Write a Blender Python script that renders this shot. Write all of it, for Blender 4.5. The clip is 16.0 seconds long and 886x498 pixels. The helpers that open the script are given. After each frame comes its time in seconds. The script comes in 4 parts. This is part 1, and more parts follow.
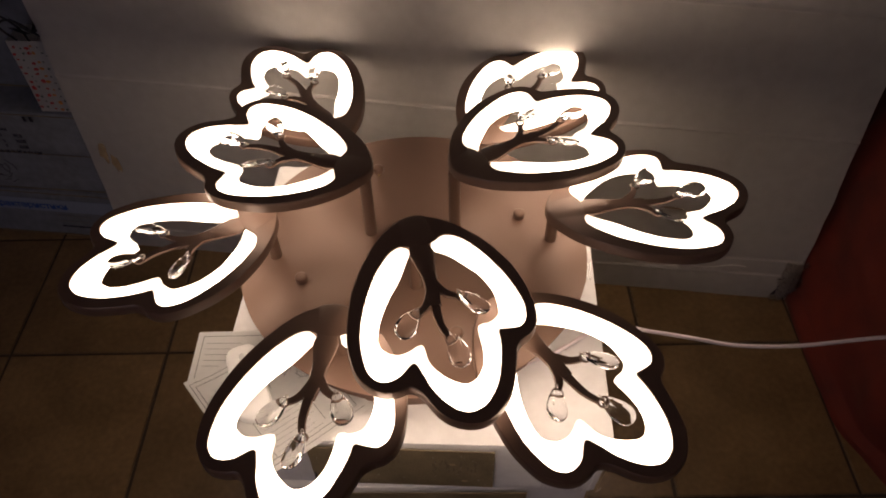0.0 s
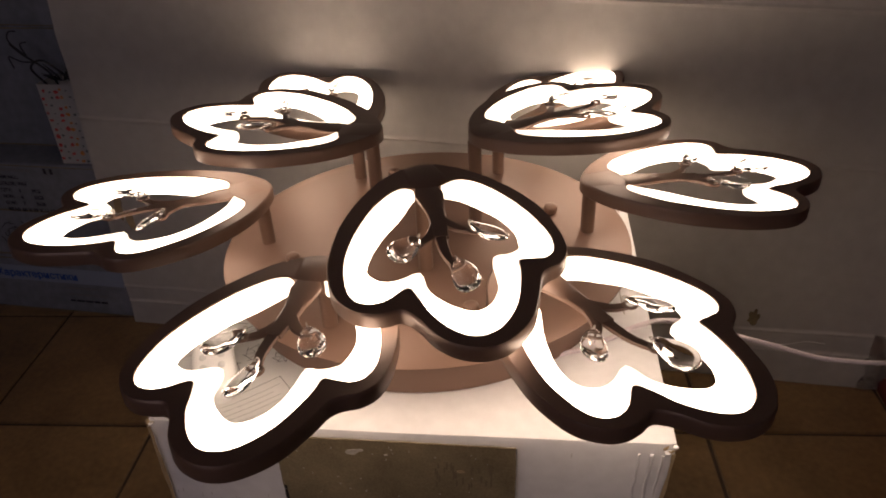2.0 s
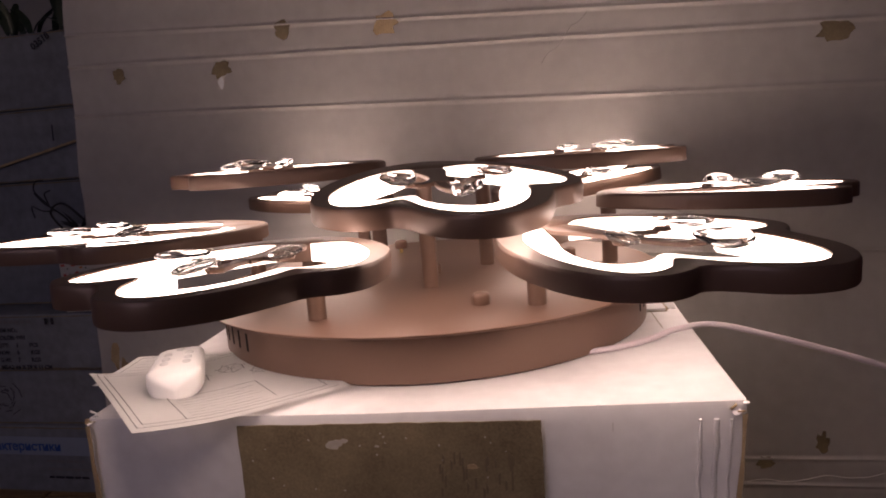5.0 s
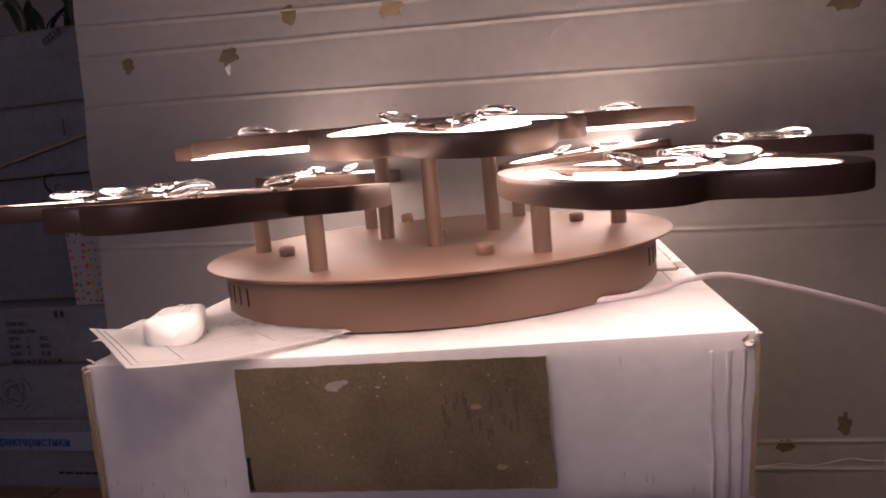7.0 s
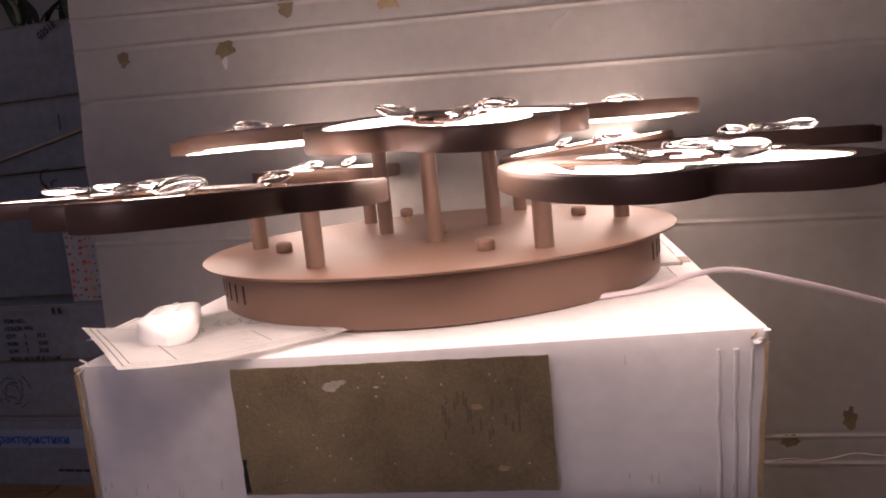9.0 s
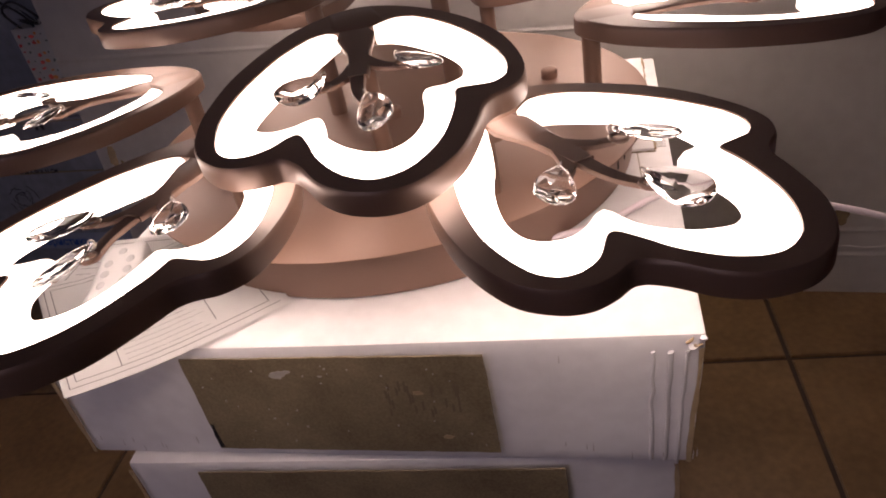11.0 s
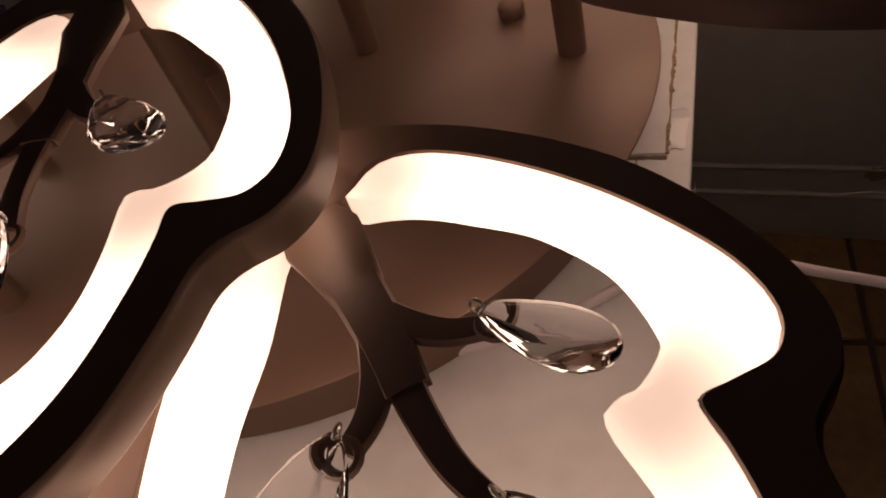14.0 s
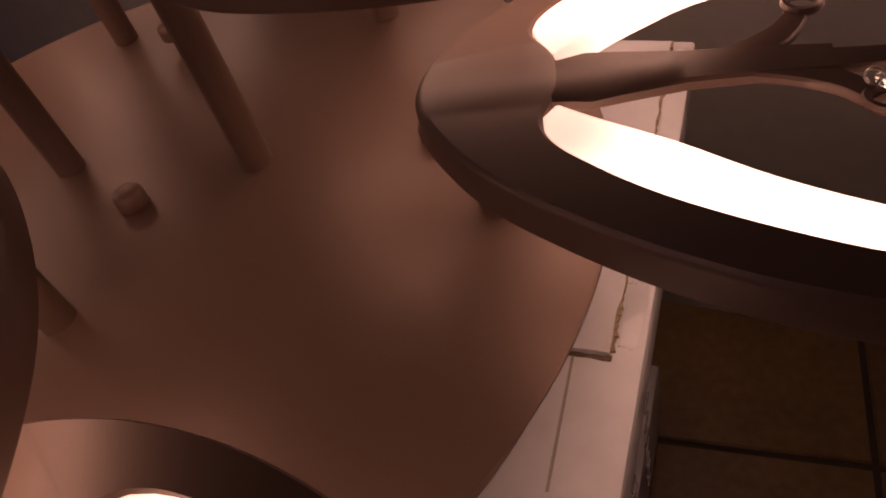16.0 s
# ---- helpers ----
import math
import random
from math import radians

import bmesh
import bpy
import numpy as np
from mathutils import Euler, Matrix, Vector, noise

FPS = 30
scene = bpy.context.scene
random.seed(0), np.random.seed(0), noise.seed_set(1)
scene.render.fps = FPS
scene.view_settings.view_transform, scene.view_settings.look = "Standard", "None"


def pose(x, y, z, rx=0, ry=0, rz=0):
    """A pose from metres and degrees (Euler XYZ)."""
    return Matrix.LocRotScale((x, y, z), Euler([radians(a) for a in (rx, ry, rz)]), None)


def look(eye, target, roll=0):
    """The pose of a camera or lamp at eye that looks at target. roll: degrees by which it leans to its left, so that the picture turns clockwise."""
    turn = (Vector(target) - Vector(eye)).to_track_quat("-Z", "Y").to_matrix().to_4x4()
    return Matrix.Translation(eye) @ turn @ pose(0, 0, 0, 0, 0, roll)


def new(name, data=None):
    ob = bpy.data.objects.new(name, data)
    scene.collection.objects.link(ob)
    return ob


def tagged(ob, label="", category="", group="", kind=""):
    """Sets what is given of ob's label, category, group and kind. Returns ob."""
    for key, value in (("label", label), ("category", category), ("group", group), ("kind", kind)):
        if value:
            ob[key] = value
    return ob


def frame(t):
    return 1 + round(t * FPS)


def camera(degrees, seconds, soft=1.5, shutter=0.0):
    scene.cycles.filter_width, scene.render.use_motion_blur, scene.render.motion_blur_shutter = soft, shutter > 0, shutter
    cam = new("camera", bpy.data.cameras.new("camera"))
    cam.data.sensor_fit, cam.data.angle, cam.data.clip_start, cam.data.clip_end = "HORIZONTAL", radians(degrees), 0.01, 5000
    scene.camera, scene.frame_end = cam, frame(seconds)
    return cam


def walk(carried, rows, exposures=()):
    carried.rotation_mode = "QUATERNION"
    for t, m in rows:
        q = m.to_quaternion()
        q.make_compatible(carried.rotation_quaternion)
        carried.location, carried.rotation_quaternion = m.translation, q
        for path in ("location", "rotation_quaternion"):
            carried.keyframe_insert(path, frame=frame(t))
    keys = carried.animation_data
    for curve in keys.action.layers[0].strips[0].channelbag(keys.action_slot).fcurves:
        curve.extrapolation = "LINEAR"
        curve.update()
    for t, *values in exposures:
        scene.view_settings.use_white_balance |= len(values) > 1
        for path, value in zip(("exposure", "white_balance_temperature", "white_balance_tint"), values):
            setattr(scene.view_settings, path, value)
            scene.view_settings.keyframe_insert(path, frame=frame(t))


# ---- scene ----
cam = camera(62.29, 16.0, soft=1.9)
PATH = [
    (0, (0.1357, -0.6737, 1.2632), (-0.0407, 0.5786, -0.1547), -1.42),
    (0.5, (0.1871, -0.6868, 1.2437), (-0.1149, 0.5770, -0.1426), -1.73),
    (1, (0.1968, -0.7046, 1.1676), (-0.1580, 0.6160, -0.1515), -2.56),
    (1.5, (0.1853, -0.7253, 1.0507), (-0.1596, 0.7497, -0.0962), -2.83),
    (2, (0.1778, -0.7373, 0.9550), (-0.1625, 0.8365, -0.0537), -2.76),
    (2.5, (0.1774, -0.7350, 0.8737), (-0.1735, 0.9235, 0.0158), -2.55),
    (3, (0.1745, -0.7405, 0.8118), (-0.2000, 0.9839, 0.1075), -2.69),
    (3.2, (0.1726, -0.7468, 0.7859), (-0.2091, 0.9932, 0.1252), -2.43),
    (5.3, (0.1892, -0.7647, 0.6412), (-0.2361, 1.0634, 0.3465), -4.76),
    (5.5, (0.1900, -0.7615, 0.6307), (-0.2415, 1.0654, 0.3370), -4.81),
    (6, (0.1906, -0.7566, 0.6080), (-0.2417, 1.0737, 0.3377), -4.89),
    (6.5, (0.1896, -0.7593, 0.5941), (-0.2633, 1.0666, 0.3280), -5.02),
    (7, (0.1916, -0.7608, 0.5911), (-0.2618, 1.0674, 0.3415), -5.19),
    (7.5, (0.1903, -0.7597, 0.5877), (-0.2678, 1.0669, 0.3352), -5.22),
    (8, (0.1894, -0.7604, 0.5870), (-0.2723, 1.0665, 0.3434), -5.07),
    (8.2, (0.1892, -0.7613, 0.5870), (-0.2717, 1.0658, 0.3434), -5.09),
    (10.3, (0.1984, -0.6693, 0.6705), (-0.2628, 1.0449, -0.0070), -8.04),
    (10.5, (0.2109, -0.6528, 0.6996), (-0.2564, 0.9985, -0.1158), -9.01),
    (11, (0.2551, -0.6193, 0.7746), (-0.3052, 0.8728, -0.2596), -11.80),
    (11.5, (0.2560, -0.5759, 0.8042), (-0.3331, 0.8064, -0.3586), -13.28),
    (12, (0.2490, -0.5294, 0.8016), (-0.2689, 0.8013, -0.4518), -12.76),
    (12.5, (0.2570, -0.4865, 0.7922), (-0.2745, 0.8309, -0.4695), -13.51),
    (13, (0.2720, -0.4226, 0.7695), (-0.3639, 0.8207, -0.5189), -15.95),
    (13.5, (0.2861, -0.3666, 0.7486), (-0.4305, 0.7960, -0.5723), -19.00),
    (14, (0.2921, -0.3199, 0.7345), (-0.4470, 0.8147, -0.5984), -19.70),
    (14.5, (0.2966, -0.2795, 0.7287), (-0.4679, 0.8287, -0.6119), -20.08),
    (15, (0.2941, -0.2395, 0.7245), (-0.4679, 0.8571, -0.6272), -19.40),
    (15.5, (0.2998, -0.1993, 0.7212), (-0.4601, 0.8975, -0.6313), -18.20),
    (16, (0.2986, -0.1666, 0.7207), (-0.4734, 0.9078, -0.6431), -18.21),
]
EXPOSE = [(0.0, 0.08, 7600, 16), (3.2, 0.3, 7400, 17), (5.3, 0.33, 7000, 30), (6.2, 0.45, 7000, 33), (7.5, 0.82, 6900, 29), (8.2, 0.9, 6900, 28), (10.5, 0.86, 6700, 26),
          (11.2, 0.38, 6900, 24), (12.5, -0.35, 8000, 22), (13.5, -1.18, 8500, 28), (14.5, -1.55, 8800, 41), (15.5, -1.45, 9400, 58), (16.0, -1.2, 9600, 60)]
walk(cam, [(t, look(eye, target, roll)) for t, eye, target, roll in PATH], EXPOSE)

# ---- world and daylight ----
world = bpy.data.worlds.new("world")
scene.world = world
world.use_nodes = True
wn = world.node_tree.nodes
sky = wn.new("ShaderNodeTexSky")
sky.sky_type = "NISHITA"
sky.sun_disc = False
sky.sun_elevation, sky.sun_rotation = radians(20), radians(200)
world.node_tree.links.new(sky.outputs[0], wn["Background"].inputs[0])
wn["Background"].inputs[1].default_value = 0.05
win = new("window_daylight", bpy.data.lights.new("window_daylight", "AREA"))
win.data.shape, win.data.size, win.data.size_y = "RECTANGLE", 1.3, 1.1
win.data.energy, win.data.color = 4.2, (0.58, 0.58, 1.0)
win.matrix_world = look((-0.9, -2.75, 1.55), (-0.4, 0.0, 0.9))
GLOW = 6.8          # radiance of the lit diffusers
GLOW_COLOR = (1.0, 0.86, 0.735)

# ---- materials ----


def material(name, color, rough=0.6, metal=0.0, vary=0.12, scale=8.0, fine=120.0, bump=0.05, dist=0.002, spec=0.5, tint=None, random_tone=0.0):
    m = bpy.data.materials.new(name)
    m.use_nodes = True
    n, l = m.node_tree.nodes, m.node_tree.links
    b = n["Principled BSDF"]
    b.inputs["Roughness"].default_value = rough
    b.inputs["Metallic"].default_value = metal
    b.inputs["Specular IOR Level"].default_value = spec
    co = n.new("ShaderNodeTexCoord")
    big = n.new("ShaderNodeTexNoise")
    big.inputs["Scale"].default_value = scale
    big.inputs["Detail"].default_value = 6
    small = n.new("ShaderNodeTexNoise")
    small.inputs["Scale"].default_value = fine
    small.inputs["Detail"].default_value = 4
    l.new(co.outputs["Object"], big.inputs["Vector"])
    l.new(co.outputs["Object"], small.inputs["Vector"])
    add = n.new("ShaderNodeMath")
    add.operation = "MULTIPLY_ADD"
    add.inputs[1].default_value = 0.35
    l.new(small.outputs["Fac"], add.inputs[0])
    half = n.new("ShaderNodeMath")
    half.operation = "MULTIPLY"
    half.inputs[1].default_value = 0.65
    l.new(big.outputs["Fac"], half.inputs[0])
    l.new(half.outputs[0], add.inputs[2])
    ramp = n.new("ShaderNodeValToRGB")
    dark = tuple(c * (1 - vary) for c in (tint or color))
    lite = tuple(min(1, c * (1 + vary)) for c in color)
    ramp.color_ramp.elements[0].position, ramp.color_ramp.elements[1].position = 0.33, 0.67
    ramp.color_ramp.elements[0].color, ramp.color_ramp.elements[1].color = (*dark, 1), (*lite, 1)
    l.new(add.outputs[0], ramp.inputs[0])
    out = ramp.outputs[0]
    if random_tone:
        info = n.new("ShaderNodeObjectInfo")
        hsv = n.new("ShaderNodeHueSaturation")
        mr = n.new("ShaderNodeMapRange")
        mr.inputs["To Min"].default_value, mr.inputs["To Max"].default_value = 1 - random_tone, 1 + random_tone
        l.new(info.outputs["Random"], mr.inputs["Value"])
        l.new(mr.outputs[0], hsv.inputs["Value"])
        l.new(out, hsv.inputs["Color"])
        out = hsv.outputs[0]
    l.new(out, b.inputs["Base Color"])
    if bump:
        bp = n.new("ShaderNodeBump")
        bp.inputs["Strength"].default_value = bump
        bp.inputs["Distance"].default_value = dist
        l.new(add.outputs[0], bp.inputs["Height"])
        l.new(bp.outputs[0], b.inputs["Normal"])
    return m


def glass(name, ior=1.5, tint=(1, 1, 1)):
    m = bpy.data.materials.new(name)
    m.use_nodes = True
    b = m.node_tree.nodes["Principled BSDF"]
    b.inputs["Base Color"].default_value = (*tint, 1)
    b.inputs["Roughness"].default_value = 0.01
    b.inputs["Transmission Weight"].default_value = 1.0
    b.inputs["IOR"].default_value = ior
    return m


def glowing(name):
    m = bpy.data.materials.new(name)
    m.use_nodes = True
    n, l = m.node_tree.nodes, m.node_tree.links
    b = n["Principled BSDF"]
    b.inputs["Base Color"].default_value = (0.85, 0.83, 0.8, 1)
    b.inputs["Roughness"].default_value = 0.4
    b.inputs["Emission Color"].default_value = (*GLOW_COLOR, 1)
    # the emission is painted dimmer towards the two notches and the stalk
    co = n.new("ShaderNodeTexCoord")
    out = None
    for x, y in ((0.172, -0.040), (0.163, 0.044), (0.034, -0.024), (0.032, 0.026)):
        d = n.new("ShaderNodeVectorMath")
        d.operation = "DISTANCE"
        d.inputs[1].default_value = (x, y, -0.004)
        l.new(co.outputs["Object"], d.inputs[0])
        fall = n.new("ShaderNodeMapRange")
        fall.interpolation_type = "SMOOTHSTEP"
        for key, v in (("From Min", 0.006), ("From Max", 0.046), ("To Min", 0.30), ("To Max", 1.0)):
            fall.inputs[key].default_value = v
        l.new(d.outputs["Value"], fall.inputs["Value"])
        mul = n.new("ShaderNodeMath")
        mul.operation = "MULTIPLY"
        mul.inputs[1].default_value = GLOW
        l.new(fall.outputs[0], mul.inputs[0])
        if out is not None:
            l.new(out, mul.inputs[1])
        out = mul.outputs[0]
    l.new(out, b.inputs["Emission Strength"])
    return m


BRONZE = material("brown_lacquered_metal", (0.195, 0.114, 0.083), 0.42, 0.25, 0.06, 6, 900, 0.12, 0.0004)
DARK_BRONZE = material("dark_brown_lacquered_metal", (0.165, 0.098, 0.072), 0.42, 0.2, 0.07, 6, 900, 0.12, 0.0004)
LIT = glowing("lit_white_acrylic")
CRYSTAL = glass("crystal_glass", 1.35)
STEEL = material("wire_steel", (0.55, 0.5, 0.45), 0.3, 1.0, 0.05, 30, 300, 0)
BRASS = material("brass", (0.6, 0.45, 0.2), 0.3, 1.0, 0.05, 30, 300, 0)
BLACK = material("dark_void", (0.01, 0.008, 0.007), 0.9, 0, 0.1, 20, 100, 0)
CARTON_WHITE = material("white_carton", (0.77, 0.75, 0.75), 0.62, 0, 0.05, 9, 70, 0.25, 0.002, tint=(0.70, 0.67, 0.67))
BOARD_WHITE = material("white_board", (0.72, 0.68, 0.64), 0.6, 0, 0.05, 3, 40, 0.15, 0.003, tint=(0.64, 0.59, 0.55))
# white cartons given a dark bluish tone; the corner's dimness is in the colour
DIMMED_CARTON = material("old_white_carton", (0.21, 0.22, 0.25), 0.7, 0, 0.14, 4, 50, 0.18, 0.003, tint=(0.14, 0.145, 0.16), random_tone=0.12)
KRAFT = material("kraft_paper", (0.215, 0.165, 0.095), 0.75, 0, 0.24, 14, 520, 0.5, 0.001, tint=(0.15, 0.108, 0.06))
KRAFT_EDGE = material("kraft_torn_edge", (0.36, 0.26, 0.15), 0.85, 0, 0.25, 40, 300, 0.5, 0.002)
PAPER = material("paper", (0.78, 0.77, 0.76), 0.7, 0, 0.03, 6, 120, 0.08, 0.001)
FAINT_SCUFF = material("faint_scuff", (0.52, 0.47, 0.45), 0.75, 0, 0.15, 40, 200, 0)
# grey of the flecks, used too for the painted crease shadow
FLECK_AND_SHADE = material("grey_fleck", (0.40, 0.36, 0.31), 0.8, 0, 0.15, 40, 200, 0)
SMUDGE = material("faint_brown_smudge", (0.155, 0.115, 0.07), 0.8, 0, 0.2, 30, 200, 0)
INK = material("grey_ink", (0.18, 0.17, 0.18), 0.8, 0, 0.1, 30, 200, 0)
BLACK_INK = material("black_ink", (0.02, 0.02, 0.024), 0.8, 0, 0.1, 30, 200, 0)
BLUE_INK = material("blue_ink", (0.03, 0.08, 0.28), 0.8, 0, 0.1, 30, 200, 0)
REMOTE_WHITE = material("white_plastic", (0.8, 0.79, 0.78), 0.35, 0, 0.02, 10, 300, 0.02, 0.0005)
REMOTE_GREY = material("grey_plastic", (0.60, 0.60, 0.60), 0.45, 0, 0.05, 10, 300, 0.02, 0.0005)
CABLE = material("white_pvc", (0.7, 0.6, 0.62), 0.4, 0, 0.05, 20, 200, 0.03, 0.0005)
TILE = material("brown_floor_tile", (0.20, 0.118, 0.055), 0.38, 0, 0.2, 7, 90, 0.06, 0.001, tint=(0.145, 0.085, 0.038), random_tone=0.1)
GROUT = material("dark_grout", (0.05, 0.035, 0.025), 0.9, 0, 0.25, 20, 200, 0.3, 0.001)
PLASTER = material("plaster", (0.42, 0.40, 0.38), 0.85, 0, 0.08, 3, 60, 0.2, 0.003)
RED_CLOTH = material("red_orange_cloth", (0.13, 0.012, 0.004), 0.85, 0, 0.25, 9, 700, 0.3, 0.001, tint=(0.08, 0.008, 0.003))
BAG_PAPER = material("white_bag_paper", (0.62, 0.61, 0.6), 0.55, 0, 0.05, 10, 120, 0.05, 0.001)
FLOWER_RED = material("flower_red", (0.5, 0.07, 0.06), 0.6, 0, 0.2, 60, 300, 0)
FLOWER_ORANGE = material("flower_orange", (0.6, 0.24, 0.06), 0.6, 0, 0.2, 60, 300, 0)
FLOWER_BLUE = material("flower_blue", (0.1, 0.16, 0.42), 0.6, 0, 0.2, 60, 300, 0)
LEAF_GREY = material("leaf_grey_green", (0.14, 0.17, 0.15), 0.6, 0, 0.2, 60, 300, 0)
LEAF_DARK = material("dark_leaf", (0.03, 0.045, 0.03), 0.35, 0, 0.3, 40, 300, 0)
BLACK_WIRE = material("black_plastic", (0.015, 0.014, 0.014), 0.5, 0, 0.1, 30, 300, 0)
CLEAR_TAPE = glass("clear_tape", 1.3)

# ---- building helpers ----


def part(name, bm, mat, parent=None, label="", smooth=False, bevel=0.0):
    me = bpy.data.meshes.new(name)
    if bevel:
        bmesh.ops.bevel(bm, geom=[e for e in bm.edges if len(e.link_faces) == 2 and e.calc_face_angle(0) > 0.6], offset=bevel, segments=2, affect="EDGES", profile=0.6)
    bmesh.ops.recalc_face_normals(bm, faces=bm.faces)
    bm.to_mesh(me)
    bm.free()
    me.materials.append(mat)
    if smooth:
        for p in me.polygons:
            p.use_smooth = True
        me.set_sharp_from_angle(angle=radians(smooth if smooth is not True else 40))
    ob = new(name, me)
    ob.parent = parent
    if label:
        ob["label"] = label
    return ob


def again(ob, parent, m):
    """Another object on the same mesh."""
    o = new(ob.name.split(".")[0], ob.data)
    o.parent = parent
    o.matrix_basis = m
    if "label" in ob:
        o["label"] = ob["label"]
    return o


def group_of(name, m, label, category, group="", kind=""):
    e = new(name)
    e.matrix_basis = m
    e.empty_display_size = 0.05
    return tagged(e, label, category, group, kind)


def box_bm(x0, x1, y0, y1, z0, z1):
    bm = bmesh.new()
    bmesh.ops.create_cube(bm, size=1, matrix=Matrix.LocRotScale(((x0 + x1) / 2, (y0 + y1) / 2, (z0 + z1) / 2), None, (x1 - x0, y1 - y0, z1 - z0)))
    return bm


def cyl_bm(r0, r1, z0, z1, seg=32, m=None):
    bm = bmesh.new()
    bmesh.ops.create_cone(bm, cap_ends=True, segments=seg, radius1=r0, radius2=r1, depth=z1 - z0, matrix=(m or Matrix()) @ Matrix.Translation((0, 0, (z0 + z1) / 2)))
    return bm


def lathe(profile, seg=96, close=False):
    """A turned body from (radius, height) pairs."""
    bm = bmesh.new()
    rings = []
    for r, z in profile:
        rings.append([bm.verts.new((r * math.cos(2 * math.pi * k / seg), r * math.sin(2 * math.pi * k / seg), z)) for k in range(seg)] if r > 1e-6 else [bm.verts.new((0, 0, z))])
    for a, b in zip(rings[:-1], rings[1:]):
        for k in range(seg):
            k2 = (k + 1) % seg
            vs = [a[k % len(a)], a[k2 % len(a)], b[k2 % len(b)], b[k % len(b)]]
            vs = list(dict.fromkeys(vs))
            if len(vs) > 2:
                bm.faces.new(vs)
    return bm


def spline(points, steps=5, closed=True):
    """A Catmull-Rom curve through plane points."""
    pts, n, out = [Vector(p) for p in points], len(points), []
    for i in range(n if closed else n - 1):
        p0, p1, p2, p3 = (pts[(i + k) % n] if closed else pts[max(0, min(n - 1, i + k))] for k in (-1, 0, 1, 2))
        for s in range(steps):
            t = s / steps
            out.append(0.5 * (2 * p1 + (p2 - p0) * t + (2 * p0 - 5 * p1 + 4 * p2 - p3) * t * t + (3 * p1 - p0 - 3 * p2 + p3) * t ** 3))
    if not closed:
        out.append(pts[-1])
    return out


def tube(points, radii, seg=8, flat=1.0):
    """A swept round or flattened bar along 3D points."""
    bm, rings, n = bmesh.new(), [], len(points)
    pts = [Vector(p) for p in points]
    side = None
    for i, p in enumerate(pts):
        d = (pts[min(i + 1, n - 1)] - pts[max(i - 1, 0)]).normalized()
        if side is None:
            side = d.orthogonal().normalized() if abs(d.z) > 0.95 else Vector((0, 0, 1)).cross(d).normalized()
        else:
            side = (side - d * side.dot(d)).normalized()
        up = d.cross(side).normalized()
        r = radii[i] if isinstance(radii, (list, tuple)) else radii
        rings.append([bm.verts.new(p + side * (r * math.cos(2 * math.pi * k / seg)) + up * (r * flat * math.sin(2 * math.pi * k / seg))) for k in range(seg)])
    for a, b in zip(rings[:-1], rings[1:]):
        for k in range(seg):
            bm.faces.new((a[k], a[(k + 1) % seg], b[(k + 1) % seg], b[k]))
    bm.faces.new(rings[0][::-1])
    bm.faces.new(rings[-1])
    return bm


def smooth_path(points, steps=6):
    return spline(points, steps, closed=False)


def plate(outline, z0, z1):
    """A flat plate with that outline, from z0 to z1."""
    bm = bmesh.new()
    lo = [bm.verts.new((p[0], p[1], z0)) for p in outline]
    hi = [bm.verts.new((p[0], p[1], z1)) for p in outline]
    n = len(lo)
    for i in range(n):
        bm.faces.new((lo[i], lo[(i + 1) % n], hi[(i + 1) % n], hi[i]))
    bm.faces.new(hi)
    bm.faces.new(lo[::-1])
    return bm


def lettering(name, text, size, mat, parent, m, label=""):
    """Printed words as a thin mesh in the plane of m."""
    cu = bpy.data.curves.new(name, "FONT")
    cu.body, cu.size, cu.extrude, cu.offset = text, size, 0.0002, size * 0.022
    tmp = bpy.data.objects.new(name, cu)
    scene.collection.objects.link(tmp)
    bpy.context.view_layer.update()
    me = bpy.data.meshes.new_from_object(tmp.evaluated_get(bpy.context.evaluated_depsgraph_get()))
    bpy.data.objects.remove(tmp)
    me.materials.clear()
    me.materials.append(mat)
    o = new(name, me)
    o.parent = parent
    o.matrix_basis = m
    if label:
        o["label"] = label
    return o


# ---- floor, walls, ceiling ----
FLOOR_TURN, PITCH = 7.5, 0.326
part("floor", box_bm(-2.6, 2.6, -2.8, 1.6, -0.12, -0.004), GROUT)
floor = tagged(bpy.data.objects["floor"], "brown glazed ceramic floor tiles with dark grout", "floor", kind="structure")
for nm, b in (("wall_north", (-2.6, 2.6, 1.6, 1.72, 0, 2.6)), ("wall_west", (-2.72, -2.6, -2.8, 1.6, 0, 2.6)), ("wall_east", (2.6, 2.72, -2.8, 1.6, 0, 2.6))):
    tagged(part(nm, box_bm(*b), PLASTER), "plain grey plastered room wall", "wall", kind="structure")
wall_s = bmesh.new()
for x0, x1, z0, z1 in ((-2.6, -1.55, 0, 2.6), (-0.25, 2.6, 0, 2.6), (-1.55, -0.25, 0, 1.0), (-1.55, -0.25, 2.1, 2.6)):
    bmesh.ops.create_cube(wall_s, size=1, matrix=Matrix.LocRotScale(((x0 + x1) / 2, -2.86, (z0 + z1) / 2), None, (x1 - x0, 0.12, z1 - z0)))
tagged(part("wall_south", wall_s, PLASTER), "plain grey plastered wall with a window opening", "wall", kind="structure")
tagged(part("ceiling", box_bm(-2.72, 2.72, -2.92, 1.72, 2.6, 2.72), PLASTER), "plain plastered ceiling", "ceiling", kind="structure")

